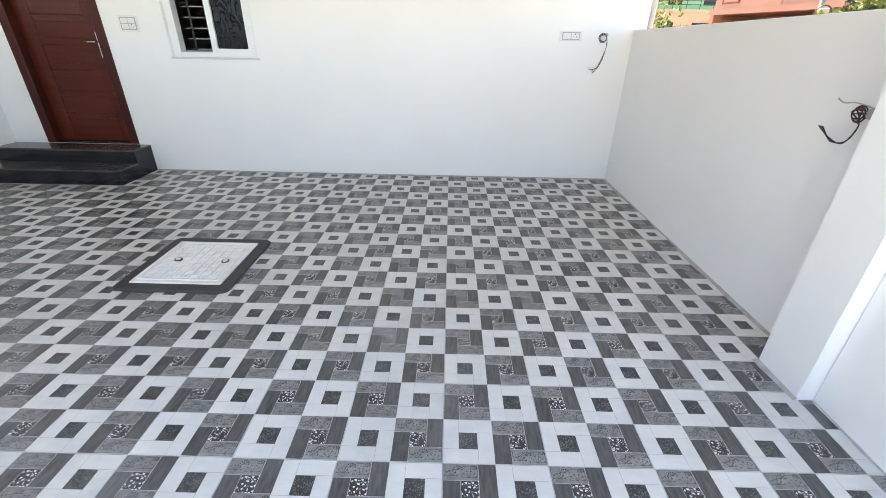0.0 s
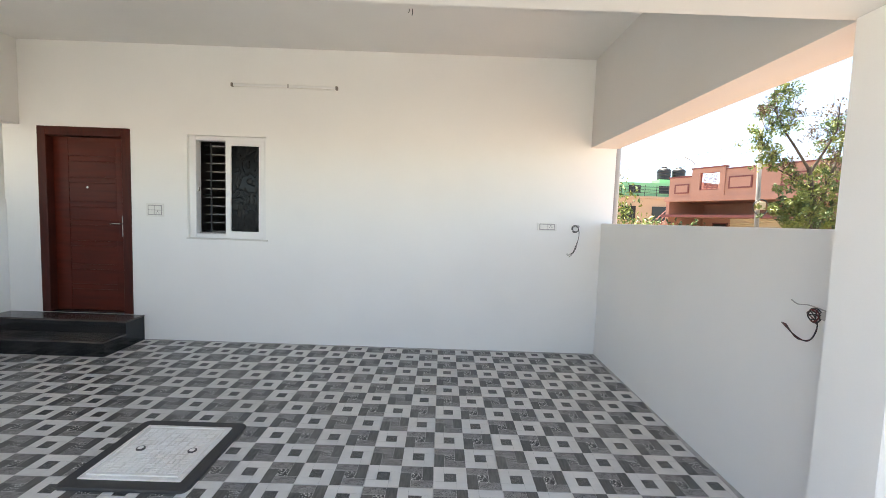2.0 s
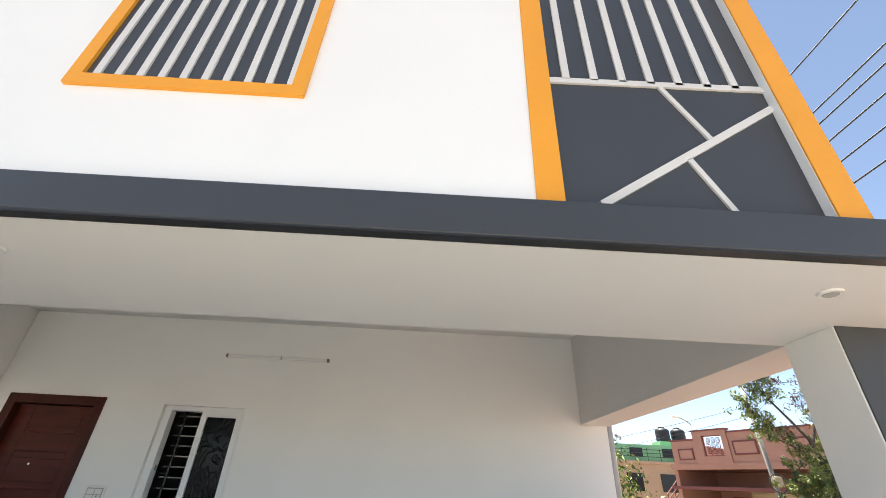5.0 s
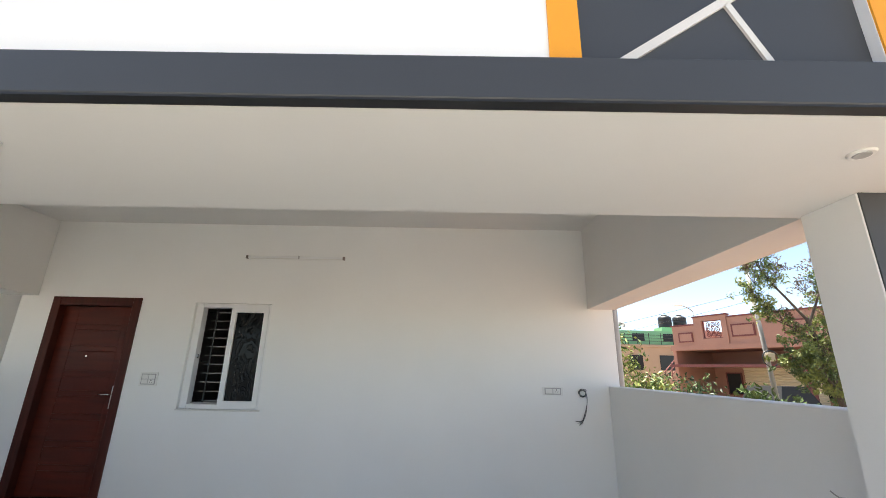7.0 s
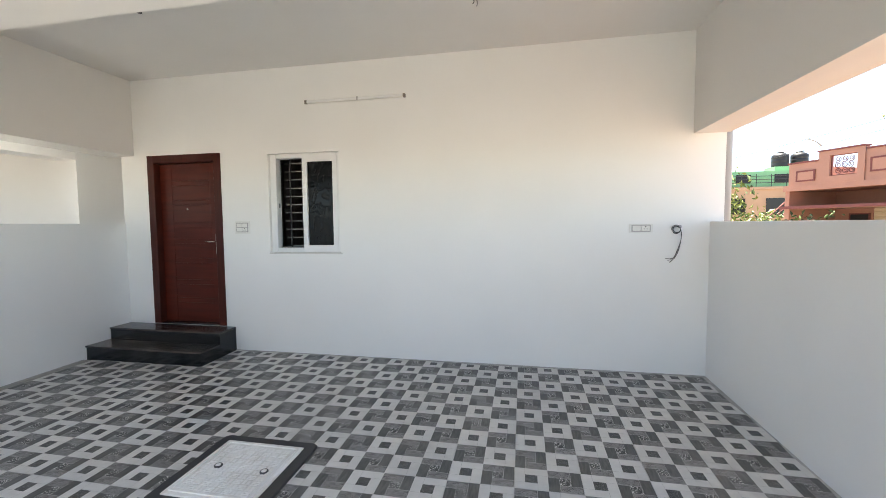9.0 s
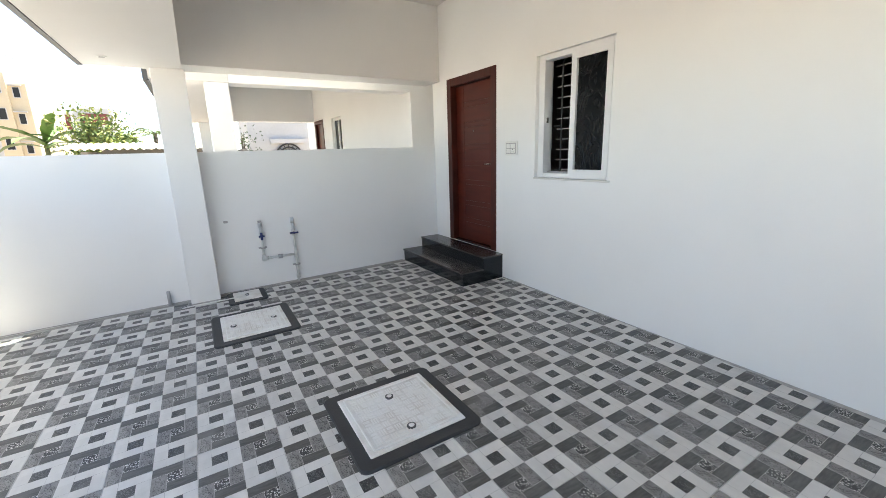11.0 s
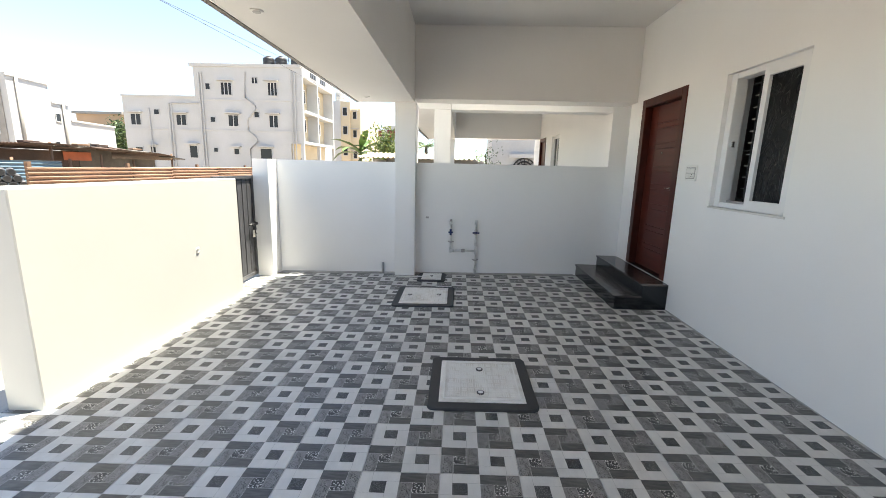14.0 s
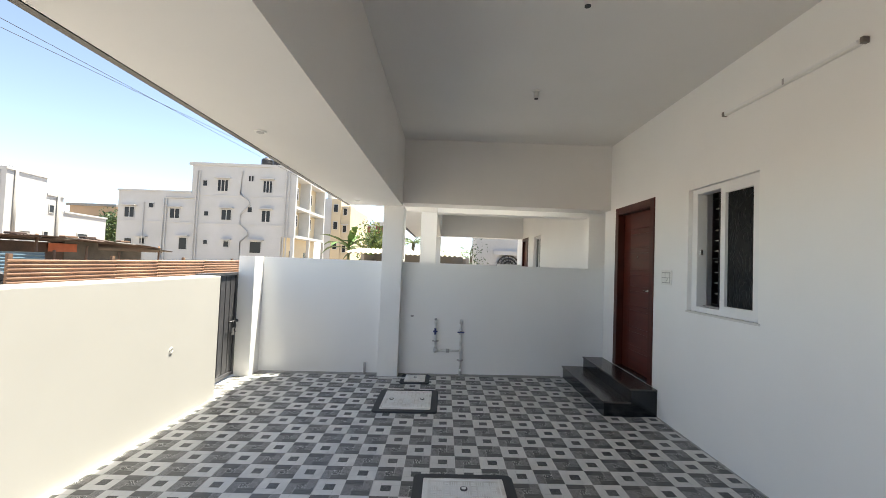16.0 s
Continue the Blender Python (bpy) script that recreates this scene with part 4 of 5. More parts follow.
# Floor out of view, added dark so less light bounces up under the slab.
add(nb, "floor", box(-12.9, -5.76, -0.6, 4.749, -0.31, -0.1), NB_FLOOR, "unseen grey porch floor added to cut bounced light")
add(nb, "back_wall", box(-12.9, -5.803, 7.9, 8.0, -0.3, 3.289), WHITE)


# ---- far buildings ----
def win_x(parent, x, y0, y1, z0, z1, shade=True, bars=1):
    """A window on a wall that faces +x: pane, frame, sunshade."""
    f = 0.06
    w = add(parent, "window", ring("x", x, x + 0.05, y0, y1, z0, z1, f), BLDG_WHITE)
    part("pane", box(x + 0.002, x + 0.012, y0 + f - 0.01, y1 - f + 0.01, z0 + f - 0.01, z1 - f + 0.01), WINDOW_DARK, w)
    for k in range(bars):
        m = y0 + (y1 - y0) * (k + 1) / (bars + 1)
        part("mullion", box(x + 0.014, x + 0.045, m - 0.035, m + 0.035, z0 + f, z1 - f), BLDG_WHITE, w)
    if shade:
        add(parent, "sunshade", box(x, x + 0.42, y0 - 0.22, y1 + 0.22, z1 + 0.08, z1 + 0.17), BLDG_WHITE)


ap = thing("apartment_building", (-44, -20, -0.3), "white three-storey apartment building with pipes and balconies", "building")
X = -39.0
add(ap, "wall", boxes((-50, X, -30.2, -23.0, -0.3, 7.7), (-48.75, X, -22.998, -13.95, -0.3, 10.6)), BLDG_WHITE)
add(ap, "cornice", boxes((X - 0.5, X + 0.12, -23.3, -12.7, 10.35, 10.62), (X - 0.3, X + 0.08, -30.3, -23.0, 7.55, 7.72)), BLDG_WHITE)
add(ap, "floor_band", boxes((X, X + 0.06, -30.2, -13.0, 4.55, 4.67), (X, X + 0.06, -23.0, -13.0, 7.35, 7.47)), BLDG_WHITE)
add(ap, "end_wall", box(X - 0.35, X, -13.947, -12.65, 3.5, 9.597), BLDG_WHITE)
add(ap, "end_parapet", box(-48.75, X, -13.947, -12.62, 9.6, 10.6), BLDG_WHITE)
add(ap, "recess_wall", boxes((-48.7, X - 0.36, -13.947, -13.75, -0.3, 9.59)), BLDG_CREAM, "cream wall behind the balconies")
for z in (3.5, 6.42):
    add(ap, "balcony_slab", box(-48.75, X - 0.352, -13.745, -12.62, z, z + 0.27), BLDG_WHITE)
for x in (-43.5, -48.75):
    for z0, z1 in ((3.772, 6.417), (6.692, 9.597)):
        add(ap, "column", box(x, x + 0.32, -13.74, -12.64, z0, z1), BLDG_WHITE)
for x in (-38.9, -43.5, -48.7):
    add(ap, "column", box(x - 0.3, x, -12.95, -12.65, -0.3, 3.495), BLDG_WHITE)
for x, w, z0, z1 in ((-42.0, 1.2, 0.9, 2.2), (-46.4, 1.4, -0.2, 2.1)):
    add(ap, "window", box(x, x + w, -13.745, -13.70, z0, z1), WINDOW_DARK)
for z in (4.9, 7.75):
    for x in (-42.45, -46.9):
        w_ = add(ap, "window", box(x, x + 1.0, -13.745, -13.70, z, z + 1.15), WINDOW_DARK)
        part("frame", boxes((x - 0.09, x, -13.745, -13.67, z - 0.09, z + 1.24), (x + 1.0, x + 1.09, -13.745, -13.67, z - 0.09, z + 1.24), (x + 0.45, x + 0.55, -13.745, -13.67, z, z + 1.15), (x, x + 1.0, -13.745, -13.67, z + 1.15, z + 1.24)), UPVC, w_)
for x in (-41.6, -42.2, -42.8, -44.6, -45.2, -45.8):
    add(ap, "letter_bar", box(x, x + 0.4, -12.62, -12.56, 9.95, 10.4), IRON, "dark sign letter")
for y0, y1, z0, z1, sh, b in ((-20.46, -19.36, 7.8, 9.0, 1, 2), (-15.95, -15.0, 7.8, 9.05, 1, 2), (-21.95, -21.42, 8.25, 8.9, 0, 0), (-17.45, -16.85, 8.85, 9.5, 0, 1),
        (-25.05, -24.0, 4.95, 6.0, 1, 1), (-19.95, -18.9, 4.95, 6.05, 1, 1), (-15.97, -15.05, 4.9, 6.1, 1, 1), (-29.55, -28.5, 4.9, 6.0, 1, 1), (-27.2, -26.6, 5.9, 6.45, 0, 0), (-21.7, -21.15, 5.3, 5.85, 0, 0), (-17.4, -16.85, 5.8, 6.4, 0, 0),
        (-24.0, -23.15, 1.9, 3.15, 1, 0), (-27.9, -27.3, 2.3, 2.95, 1, 0), (-21.6, -21.1, 2.5, 3.0, 0, 0), (-19.6, -19.0, 2.3, 2.95, 1, 0), (-17.0, -15.8, 1.8, 3.0, 1, 0), (-29.4, -28.6, 2.3, 2.9, 0, 0)):
    win_x(ap, X, y0, y1, z0, z1, sh, b)
for pts in (((-22.45, 9.8), (-22.55, 0.0)), ((-22.2, 9.8), (-22.3, 0.0)), ((-25.6, 7.0), (-25.7, 0)), ((-25.35, 7.0), (-25.4, 0)), ((-25.6, 7.0), (-22.55, 7.05)), ((-27.6, 6.5), (-27.6, 0.5)), ((-13.6, 10.0), (-13.7, 1.0)), ((-13.3, 10.0), (-13.4, 1.0))):
    add(ap, "pipe", tube([(X + 0.1, y, z) for y, z in pts], 0.055, 8, 1), BLDG_WHITE)
add(ap, "pipe", tube([(X + 0.1, y, z) for y, z in ((-18.0, 9.9), (-18.1, 7.6), (-17.2, 6.9), (-17.1, 6.6), (-18.0, 5.6), (-18.0, 4.6), (-17.2, 3.9), (-17.15, 3.6), (-17.9, 2.9), (-17.9, 0.5))], 0.06, 8, 1), BLDG_WHITE)
add(ap, "antenna", rod((X - 1, -14.2, 10.6), (X - 1, -14.2, 12.4), 0.03, n=6), IRON)


def water_tank(x, y, z, r, h, material, label):
    t = thing("water_tank", (x, y, z), label, "tank", "roof water tanks")
    part("tank", lathe([(r * 0.96, 0), (r, 0.06 * h), (r, 0.25 * h), (r * 0.97, 0.27 * h), (r, 0.30 * h), (r, 0.5 * h), (r * 0.97, 0.52 * h), (r, 0.55 * h), (r, 0.75 * h), (r * 0.8, 0.86 * h), (r * 0.45, 0.93 * h)], 20), material, t)
    part("lid", lathe([(r * 0.42, 0.93 * h), (r * 0.42, h), (r * 0.2, h * 1.02)], 16), material, t)
    return t


for y in (-16.2, -15.0, -13.5):
    water_tank(-40.2, y, 10.6, 0.55, 1.0, TANK, "black plastic water tank on the flat roof")

wb = thing("white_building", (-36.4, -38.67, -0.3), "stepped white building with few windows", "building")
wb.rotation_euler = (0, 0, math.atan2(-0.167, -0.986))
part("wall", boxes((0, 4.75, 0, 9, 0, 9.3), (4.752, 7.2, 0, 9, 0, 7.55), (7.202, 14.5, 0, 9, 0, 5.95)), BLDG_WHITE, wb)
part("parapet", boxes((-0.1, 4.85, -0.1, 0.0, 9.1, 9.36), (4.852, 7.3, -0.1, 0.0, 7.4, 7.61), (7.302, 14.6, -0.1, 0.0, 5.82, 6.01)), BLDG_WHITE, wb)
part("wall_panel", box(-0.09, -0.002, 0.5, 9, 0, 9.0), CONCRETE, wb, "grey cladding panel")
for z in (3.9, 5.9, 7.9):
    part("panel", box(-0.13, -0.092, 1.0, 9, z, z + 1.3), BLDG_WHITE, wb)
for u0, u1, z0, z1 in ((5.25, 5.85, 5.65, 6.4), (4.7, 5.25, 3.15, 3.55), (9.55, 11.2, 3.3, 3.65), (1.85, 3.0, 2.7, 3.45)):
    w_ = part("window", box(u0, u1, -0.03, -0.001, z0, z1), WINDOW_DARK if u0 > 2 else CONCRETE, wb)
    part("frame", ring("y", -0.06, -0.001, u0 - 0.08, u1 + 0.08, z0 - 0.08, z1 + 0.08, 0.08), BLDG_WHITE, w_)
for u, top in ((0.95, 9.4), (6.3, 7.6)):
    part("pipe", rod((u, -0.12, top), (u, -0.12, 0), 0.13, n=8), CONCRETE, wb)
for x, y in ((-37.6, -40.6), (-38.9, -40.9)):
    water_tank(x, y, 9.0, 0.55, 0.75, BLDG_WHITE, "white water tank on the flat roof")
tb = thing("tan_building", (-62, -56, -0.3), "distant tan building with a flat roof", "building")
add(tb, "wall", box(-66, -60, -54.5, -47.5, -0.3, 8.15), BLDG_TAN)
add(tb, "roof_slab", box(-66.3, -59.6, -54.8, -47.2, 8.15, 8.5), CONCRETE)
west_tree = shrub("tree", (-57, -47.3, -0.3), (2.4, 2.5, 7.2), 5, "dark green broad tree between the buildings", (LEAF_DARK, LEAF), 5200, 0.42)
tagged(west_tree, category="tree")
cb = thing("cream_building", (-64, -14, -0.3), "cream and white apartment block with a roof tank", "building")
add(cb, "wall", boxes((-70, -60, -16.2, -13.6, -0.3, 10.6), (-74, -60.3, -13.598, -12.2, -0.3, 9.6)), BLDG_CREAM)
add(cb, "wall_panel", box(-59.99, -59.9, -16.2, -15.0, -0.3, 10.6), BLDG_WHITE)
for z in (3.0, 6.0, 8.6):
    win_x(cb, -60, -14.7, -14.0, z, z + 1.2, 0, 0)
    win_x(cb, -60.3, -13.3, -12.7, z - 0.4, z + 0.7, 1, 0)
water_tank(-62, -15.5, 10.6, 0.75, 1.9, BLDG_WHITE, "white water tank on the flat roof")
db = thing("distant_building", (-84, -10, -0.3), "distant low white and brown buildings", "building")
add(db, "wall", boxes((-90, -80, -17.5, -12.6, -0.3, 8.6), (-90, -81, -12.598, -8, -0.3, 9.4)), BLDG_WHITE)
add(db, "wall_panel", boxes((-79.99, -79.9, -15.2, -12.7, 6.2, 8.3), (-80.99, -80.9, -11.8, -8.6, 6.8, 8.6)), MAROON)
banana((-28, -4.6, -0.3), 2.9, 3)
banana((-28.5, -3.2, -0.3), 2.6, 4)
shrub("shrub", (-27, -2.4, -0.3), (1.4, 1.3, 4.3), 6, "dense green and yellow shrub", (LEAF, LEAF_YELLOW), 3600, 0.2)
shrub("shrub", (-26, -1.2, -0.3), (1.2, 1.0, 3.2), 7, "dense green and yellow shrub", (LEAF, LEAF_YELLOW), 2200, 0.2)
palm((-28, 0.0, -0.3), 3.3, 8)
palm((-33, 3.0, -0.3), 2.6, 18)

# corrugated roof beyond the wall
def corrugated(x0, x1, y0, y1, z0, z1, pitch, amp, axis):
    """A wavy sheet; the waves run across axis."""
    bm = bmesh.new()
    if axis == "y":
        n = int((y1 - y0) / pitch * 6)
        rows = [[bm.verts.new((x, y0 + (y1 - y0) * i / n, z + amp * math.sin(2 * math.pi * i / 6))) for i in range(n + 1)] for x, z in ((x0, z0), (x1, z1), (x1, z1 - 0.008), (x0, z0 - 0.008))]
    else:
        n = int((z1 - z0) / pitch * 6)
        rows = [[bm.verts.new((x, y0 + amp * math.sin(2 * math.pi * i / 6) + o, z0 + (z1 - z0) * i / n)) for i in range(n + 1)] for x, o in ((x0, 0), (x1, 0), (x1, -0.006), (x0, -0.006))]
    for a, b in zip(rows, rows[1:] + rows[:1]):
        for i in range(len(a) - 1):
            bm.faces.new((a[i], a[i + 1], b[i + 1], b[i])).smooth = True
    return bm


shed2 = thing("shed", (-16, 0.5, -0.3), "low shed with a pale corrugated cement roof", "shed")
add(shed2, "roof", corrugated(-15.5, -18.5, -1.8, 3.0, 1.86, 2.12, 0.2, 0.035, "y"), CEMENT_SHEET, "pale corrugated cement sheets")
add(shed2, "wall", boxes((-18.4, -15.8, -1.2, -1.05, -0.3, 1.8), (-18.4, -15.8, 3.15, 3.3, -0.3, 1.8), (-18.4, -18.2, -1.05, 3.15, -0.3, 1.9)), CONCRETE)

wh = thing("white_house", (-23, 5, -0.3), "white house wall with a decorated parapet", "house")
add(wh, "wall", box(-26, -22, 4.05, 8.5, -0.3, 4.2), BLDG_WHITE)
add(wh, "parapet", box(-21.99, -21.8, 5.0, 6.7, 2.14, 2.36), BLDG_WHITE)
for r in (0.62, 0.45, 0.28, 0.12):
    add(wh, "grille_arc", tube([(-21.9, 5.85 + r * math.cos(k * math.pi / 8), 1.5 + r * math.sin(k * math.pi / 8)) for k in range(9)], 0.045, 6, 2), IRON_BLACK, "black iron grille arc")
for k in range(1, 8):
    a = k * math.pi / 8
    add(wh, "grille_spoke", rod((-21.9, 5.85, 1.5), (-21.9, 5.85 + 0.6 * math.cos(a), 1.5 + 0.6 * math.sin(a)), 0.02, n=6), IRON_BLACK)
add(wh, "railing", box(-21.95, -21.85, 5.0, 6.7, 1.0, 1.5), BLDG_WHITE)
shrub("creeper", (-21.2, 3.7, -0.3), (0.12, 0.1, 3.1), 9, "tall dark climbing plant on a frame", (LEAF_DARK,), 420, 0.11)

# ---- fence and sheds across the street ----
fence = thing("tin_fence", (-10, -6, -0.3), "weathered brown corrugated tin fence on posts", "fence")
for i, (x0, x1, z1) in enumerate(((-9.2, -6.62, 1.31), (-10.7, -9.18, 1.325), (-13.0, -10.68, 1.335), (-15.6, -12.98, 1.35), (-18.3, -15.58, 1.36))):
    add(fence, "sheet", corrugated(x0, x1, -6.0 - 0.012 * i, -6.0 - 0.012 * i, 0.15 + 0.01 * i, z1, 0.085, 0.026, "z"), TIN_BROWN)
for x in (-6.75, -9.2, -12.0, -15.0, -18.0):
    add(fence, "post", box(x - 0.04, x + 0.04, -6.14, -6.075, -0.32, 1.42), POST)
shed = thing("shed", (-12.5, -10.2, -0.3), "low rusty tin shed with patched roof", "shed")
roof = corrugated(-9.0, -12.3, -12.5, -9.6, 1.86, 1.82, 0.12, 0.02, "y")
add(shed, "roof", roof, RUST, "rusty corrugated roof sheet")
add(shed, "roof", corrugated(-12.2, -13.9, -12.5, -9.5, 1.84, 1.82, 0.12, 0.02, "y"), RUST, "rusty corrugated roof sheet")
add(shed, "roof", corrugated(-13.8, -15.9, -12.5, -9.5, 1.83, 1.56, 0.12, 0.02, "y"), RUST, "rusty corrugated roof sheet")
for k in range(9):
    x = -9.4 - 0.7 * k
    s = add(shed, "loose_sheet", corrugated(x, x - 0.95, -9.62 - 0.05 * (k % 3), -9.1 + 0.06 * (k % 2), 1.875 + 0.03 * math.sin(k * 2.1) - (0.06 * max(0, k - 5)), 1.86 + 0.03 * math.sin(k * 1.3) - (0.06 * max(0, k - 4)), 0.1, 0.016, "y"), (RUST, RUST, SHED_GREY)[k % 3])
for k, (x, y, z) in enumerate(((-11.6, -9.5, 1.93), (-12.4, -9.6, 1.95), (-13.9, -9.6, 1.90), (-10.2, -9.7, 1.94))):
    add(shed, "roof_weight", box(x - 0.25, x + 0.2, y - 0.1, y + 0.1, z - 0.03, z + 0.03, r=0.01), (POST, RUST)[k % 2])
add(shed, "wall", boxes((-13.6, -12.3, -10.3, -10.24, -0.3, 1.8), (-15.7, -13.602, -10.3, -10.24, -0.3, 1.55)), SHED_GREY, "grey sheet wall")
add(shed, "wall", box(-12.298, -9.2, -10.33, -10.27, -0.3, 1.74), RUST, "rusty brown tin wall")
add(shed, "wall", box(-15.7, -9.2, -12.4, -12.34, -0.3, 1.5), RUST)
add(shed, "orange_sheet", box(-12.7, -11.7, -10.2, -10.19, 1.45, 1.72), mat("orange_plastic_sheet", (0.45, 0.12, 0.05), 0.6, 0.15, 4, 40, 0.2))
add(shed, "blue_sheet", corrugated(-8.2, -10.6, -9.2, -9.2, 0.6, 1.43, 0.09, 0.016, "z"), TIN_BLUE, "faded blue corrugated sheet")
for x, z, ln in ((-10.45, 1.95, 0.02), (-12.0, 1.66, -0.08), (-11.0, 1.5, 0.03), (-13.4, 1.5, 0.0), (-15.4, 1.8, 0.0), (-9.4, 1.5, 0.05)):
    add(shed, "post", rod((x, -9.3, -0.3), (x + ln, -9.3, z), 0.04, 0.035, n=7), POST)
pile = thing("pipe_pile", (-7.4, -7.6, -0.3), "stack of dark round pipes beside the fence", "pipes")
along, across = Vector((0.66, 0.75, 0)), Vector((-0.75, 0.66, 0))
for i in range(4):
    for j in range(7 - i):
        c = Vector((-7.5, -7.6, 0.78 + 0.135 * i)) + across * (0.155 * (j + i * 0.5) - 0.5)
        o = add(pile, "pipe", rod(c - along * 1.4, c + along * 0.5, 0.072, n=12), IRON)
        part("bore", rod(c + along * 0.5, c + along * 0.502, 0.056, n=12), IRON_BLACK, o)
add(pile, "rack", boxes((-8.6, -7.0, -8.6, -7.0, -0.3, 0.705)), POST)

# ---- street to the east ----
pk = thing("pink_house", (13.38, 24.16, -0.3), "salmon house with maroon trim and an ornamental parapet", "house")
pk.rotation_euler = (0, 0, math.atan2(-0.906, 0.424))
Z = 0.3


def addl(parent, name, bm, material, label=""):
    return part(name, bm, material, parent, label)


addl(pk, "wall", boxes((-0.2, 9.5, 3.2, 3.4, 0, 3.3), (-0.2, 9.5, 7.8, 8.0, 0, 3.3), (-0.2, 0.0, 3.4, 7.8, 0, 3.3), (9.3, 9.5, 3.4, 7.8, 0, 3.3)), PINK)
addl(pk, "porch_wall", box(-0.2, 0.0, 0.0, 3.198, 0, 3.29), PINK)
addl(pk, "roof", box(-0.3, 9.6, -0.05, 8.0, 3.301, 3.45), PINK)
addl(pk, "slab_edge", box(-0.2, 9.4, -0.15, 0.1, 3.28, 3.55), PINK)
addl(pk, "parapet", boxes((0.0, 1.35, -0.1, 0.08, 3.551, 4.62), (1.352, 1.80, -0.16, 0.1, 3.551, 5.02), (1.80, 2.85, -0.16, 0.1, 3.551, 3.86), (1.80, 2.85, -0.16, 0.1, 4.80, 5.02), (2.85, 3.12, -0.16, 0.1, 3.551, 5.02), (3.122, 9.4, -0.1, 0.08, 3.551, 4.88), (0.0, 0.15, 0.08, 7.9, 3.551, 4.6)), PINK)
addl(pk, "coping", boxes((-0.04, 1.35, -0.15, 0.12, 4.622, 4.70), (1.31, 3.16, -0.21, 0.14, 5.022, 5.09), (3.162, 9.4, -0.15, 0.12, 4.882, 4.95)), MAROON)
for x0, x1, z0, z1 in ((0.36, 1.2, 3.72, 4.25), (3.3, 4.4, 3.88, 4.5), (5.6, 6.8, 3.88, 4.5), (7.6, 8.8, 3.88, 4.5)):
    addl(pk, "panel_frame", ring("y", -0.15, -0.102, x0, x1, z0, z1, 0.07), MAROON)
    addl(pk, "panel", box(x0 + 0.071, x1 - 0.071, -0.14, -0.102, z0 + 0.071, z1 - 0.071), PINK)
grille = addl(pk, "grille", ring("y", -0.05, -0.02, 1.801, 2.849, 3.861, 4.799, 0.04), MAROON, "dark ornamental iron grille")
for cx in (2.07, 2.33, 2.58):
    for cz in (4.06, 4.33, 4.60):
        pts = [(cx + 0.13 * (1 - k / 22) * math.cos(k * 0.6 + cz * 9), -0.035, cz + 0.15 * (1 - k / 22) * math.sin(k * 0.6 + cz * 9)) for k in range(18)]
        part("scroll", tube(pts, 0.022, 5, 2), MAROON, grille)
addl(pk, "sunshade", box(-0.2, 6.2, -0.35, 3.2, 2.40, 2.50), PINK)
addl(pk, "shutter", corrugated(2.2, 5.7, 2.2, 2.2, 0.05, 2.39, 0.12, 0.02, "z"), BLDG_CREAM, "cream roller shutter")
addl(pk, "sunshade_edge", box(-0.22, 6.22, -0.39, -0.352, 2.39, 2.53), MAROON)
for u in (6.0,):
    addl(pk, "pillar", box(u, u + 0.3, -0.3, 0.0, 0, 2.399), MAROON, "maroon porch pillar")
for u in (0.7, 1.7, 4.8):
    addl(pk, "window", box(u, u + 0.75, 3.16, 3.199, 1.0, 2.1), WINDOW_DARK)
    addl(pk, "window_frame", ring("y", 3.14, 3.199, u - 0.06, u + 0.81, 0.94, 2.16, 0.06), MAROON)
# outside stair at the house's end
for i in range(10):
    addl(pk, "stair_step", box(-1.1, -0.35, 0.2 + 0.27 * i, 0.47 + 0.27 * i, 1.3 + 0.19 * i - 0.12, 1.3 + 0.19 * i), PINK)
for o in (0.0, 0.3, 0.6):
    addl(pk, "stair_rail", rod((-1.1, 0.2, 1.5 + o), (-1.1, 2.9, 3.4 + o), 0.03, n=6), MAROON)
for i in range(5):
    addl(pk, "rail_post", rod((-1.1, 0.3 + 0.6 * i, 1.3 + 0.42 * i), (-1.1, 0.3 + 0.6 * i, 2.2 + 0.42 * i), 0.025, n=6), MAROON)

gh = thing("green_house", (17, 36, -0.3), "peach house with a bright green upper parapet", "house")
add(gh, "wall", boxes((14.0, 21.5, 35.0, 43.0, -0.3, 4.05)), PEACH)
add(gh, "parapet", boxes((14.0, 21.5, 35.4, 35.6, 4.052, 5.25)), GREEN_PAINT, "bright green parapet wall")
add(gh, "upper_wall", box(14.0, 21.5, 39.0, 43, 4.052, 5.6), GREEN_PAINT)
add(gh, "slab_edge", box(13.9, 21.6, 34.85, 35.1, 3.85, 4.05), PEACH)
for z in (4.35, 4.6, 4.85):
    add(gh, "rail", rod((14.2, 35.0, z), (21.3, 35.0, z), 0.025, n=6), IRON_BLACK)
for i in range(8):
    add(gh, "rail_post", rod((14.2 + i, 35.0, 4.05), (14.2 + i, 35.0, 5.0), 0.025, n=6), IRON_BLACK)
for x in (16.0, 18.6):
    add(gh, "window", box(x, x + 1.0, 35.36, 35.399, 4.35, 5.0), WINDOW_DARK)
    add(gh, "window", box(x - 0.7, x + 0.5, 34.96, 34.999, 2.0, 3.2), WINDOW_DARK)
for x, r in ((19.45, 0.55), (20.75, 0.55)):
    water_tank(x, 36.4, 5.6, r, 1.15, TANK, "black plastic water tank on the roof")
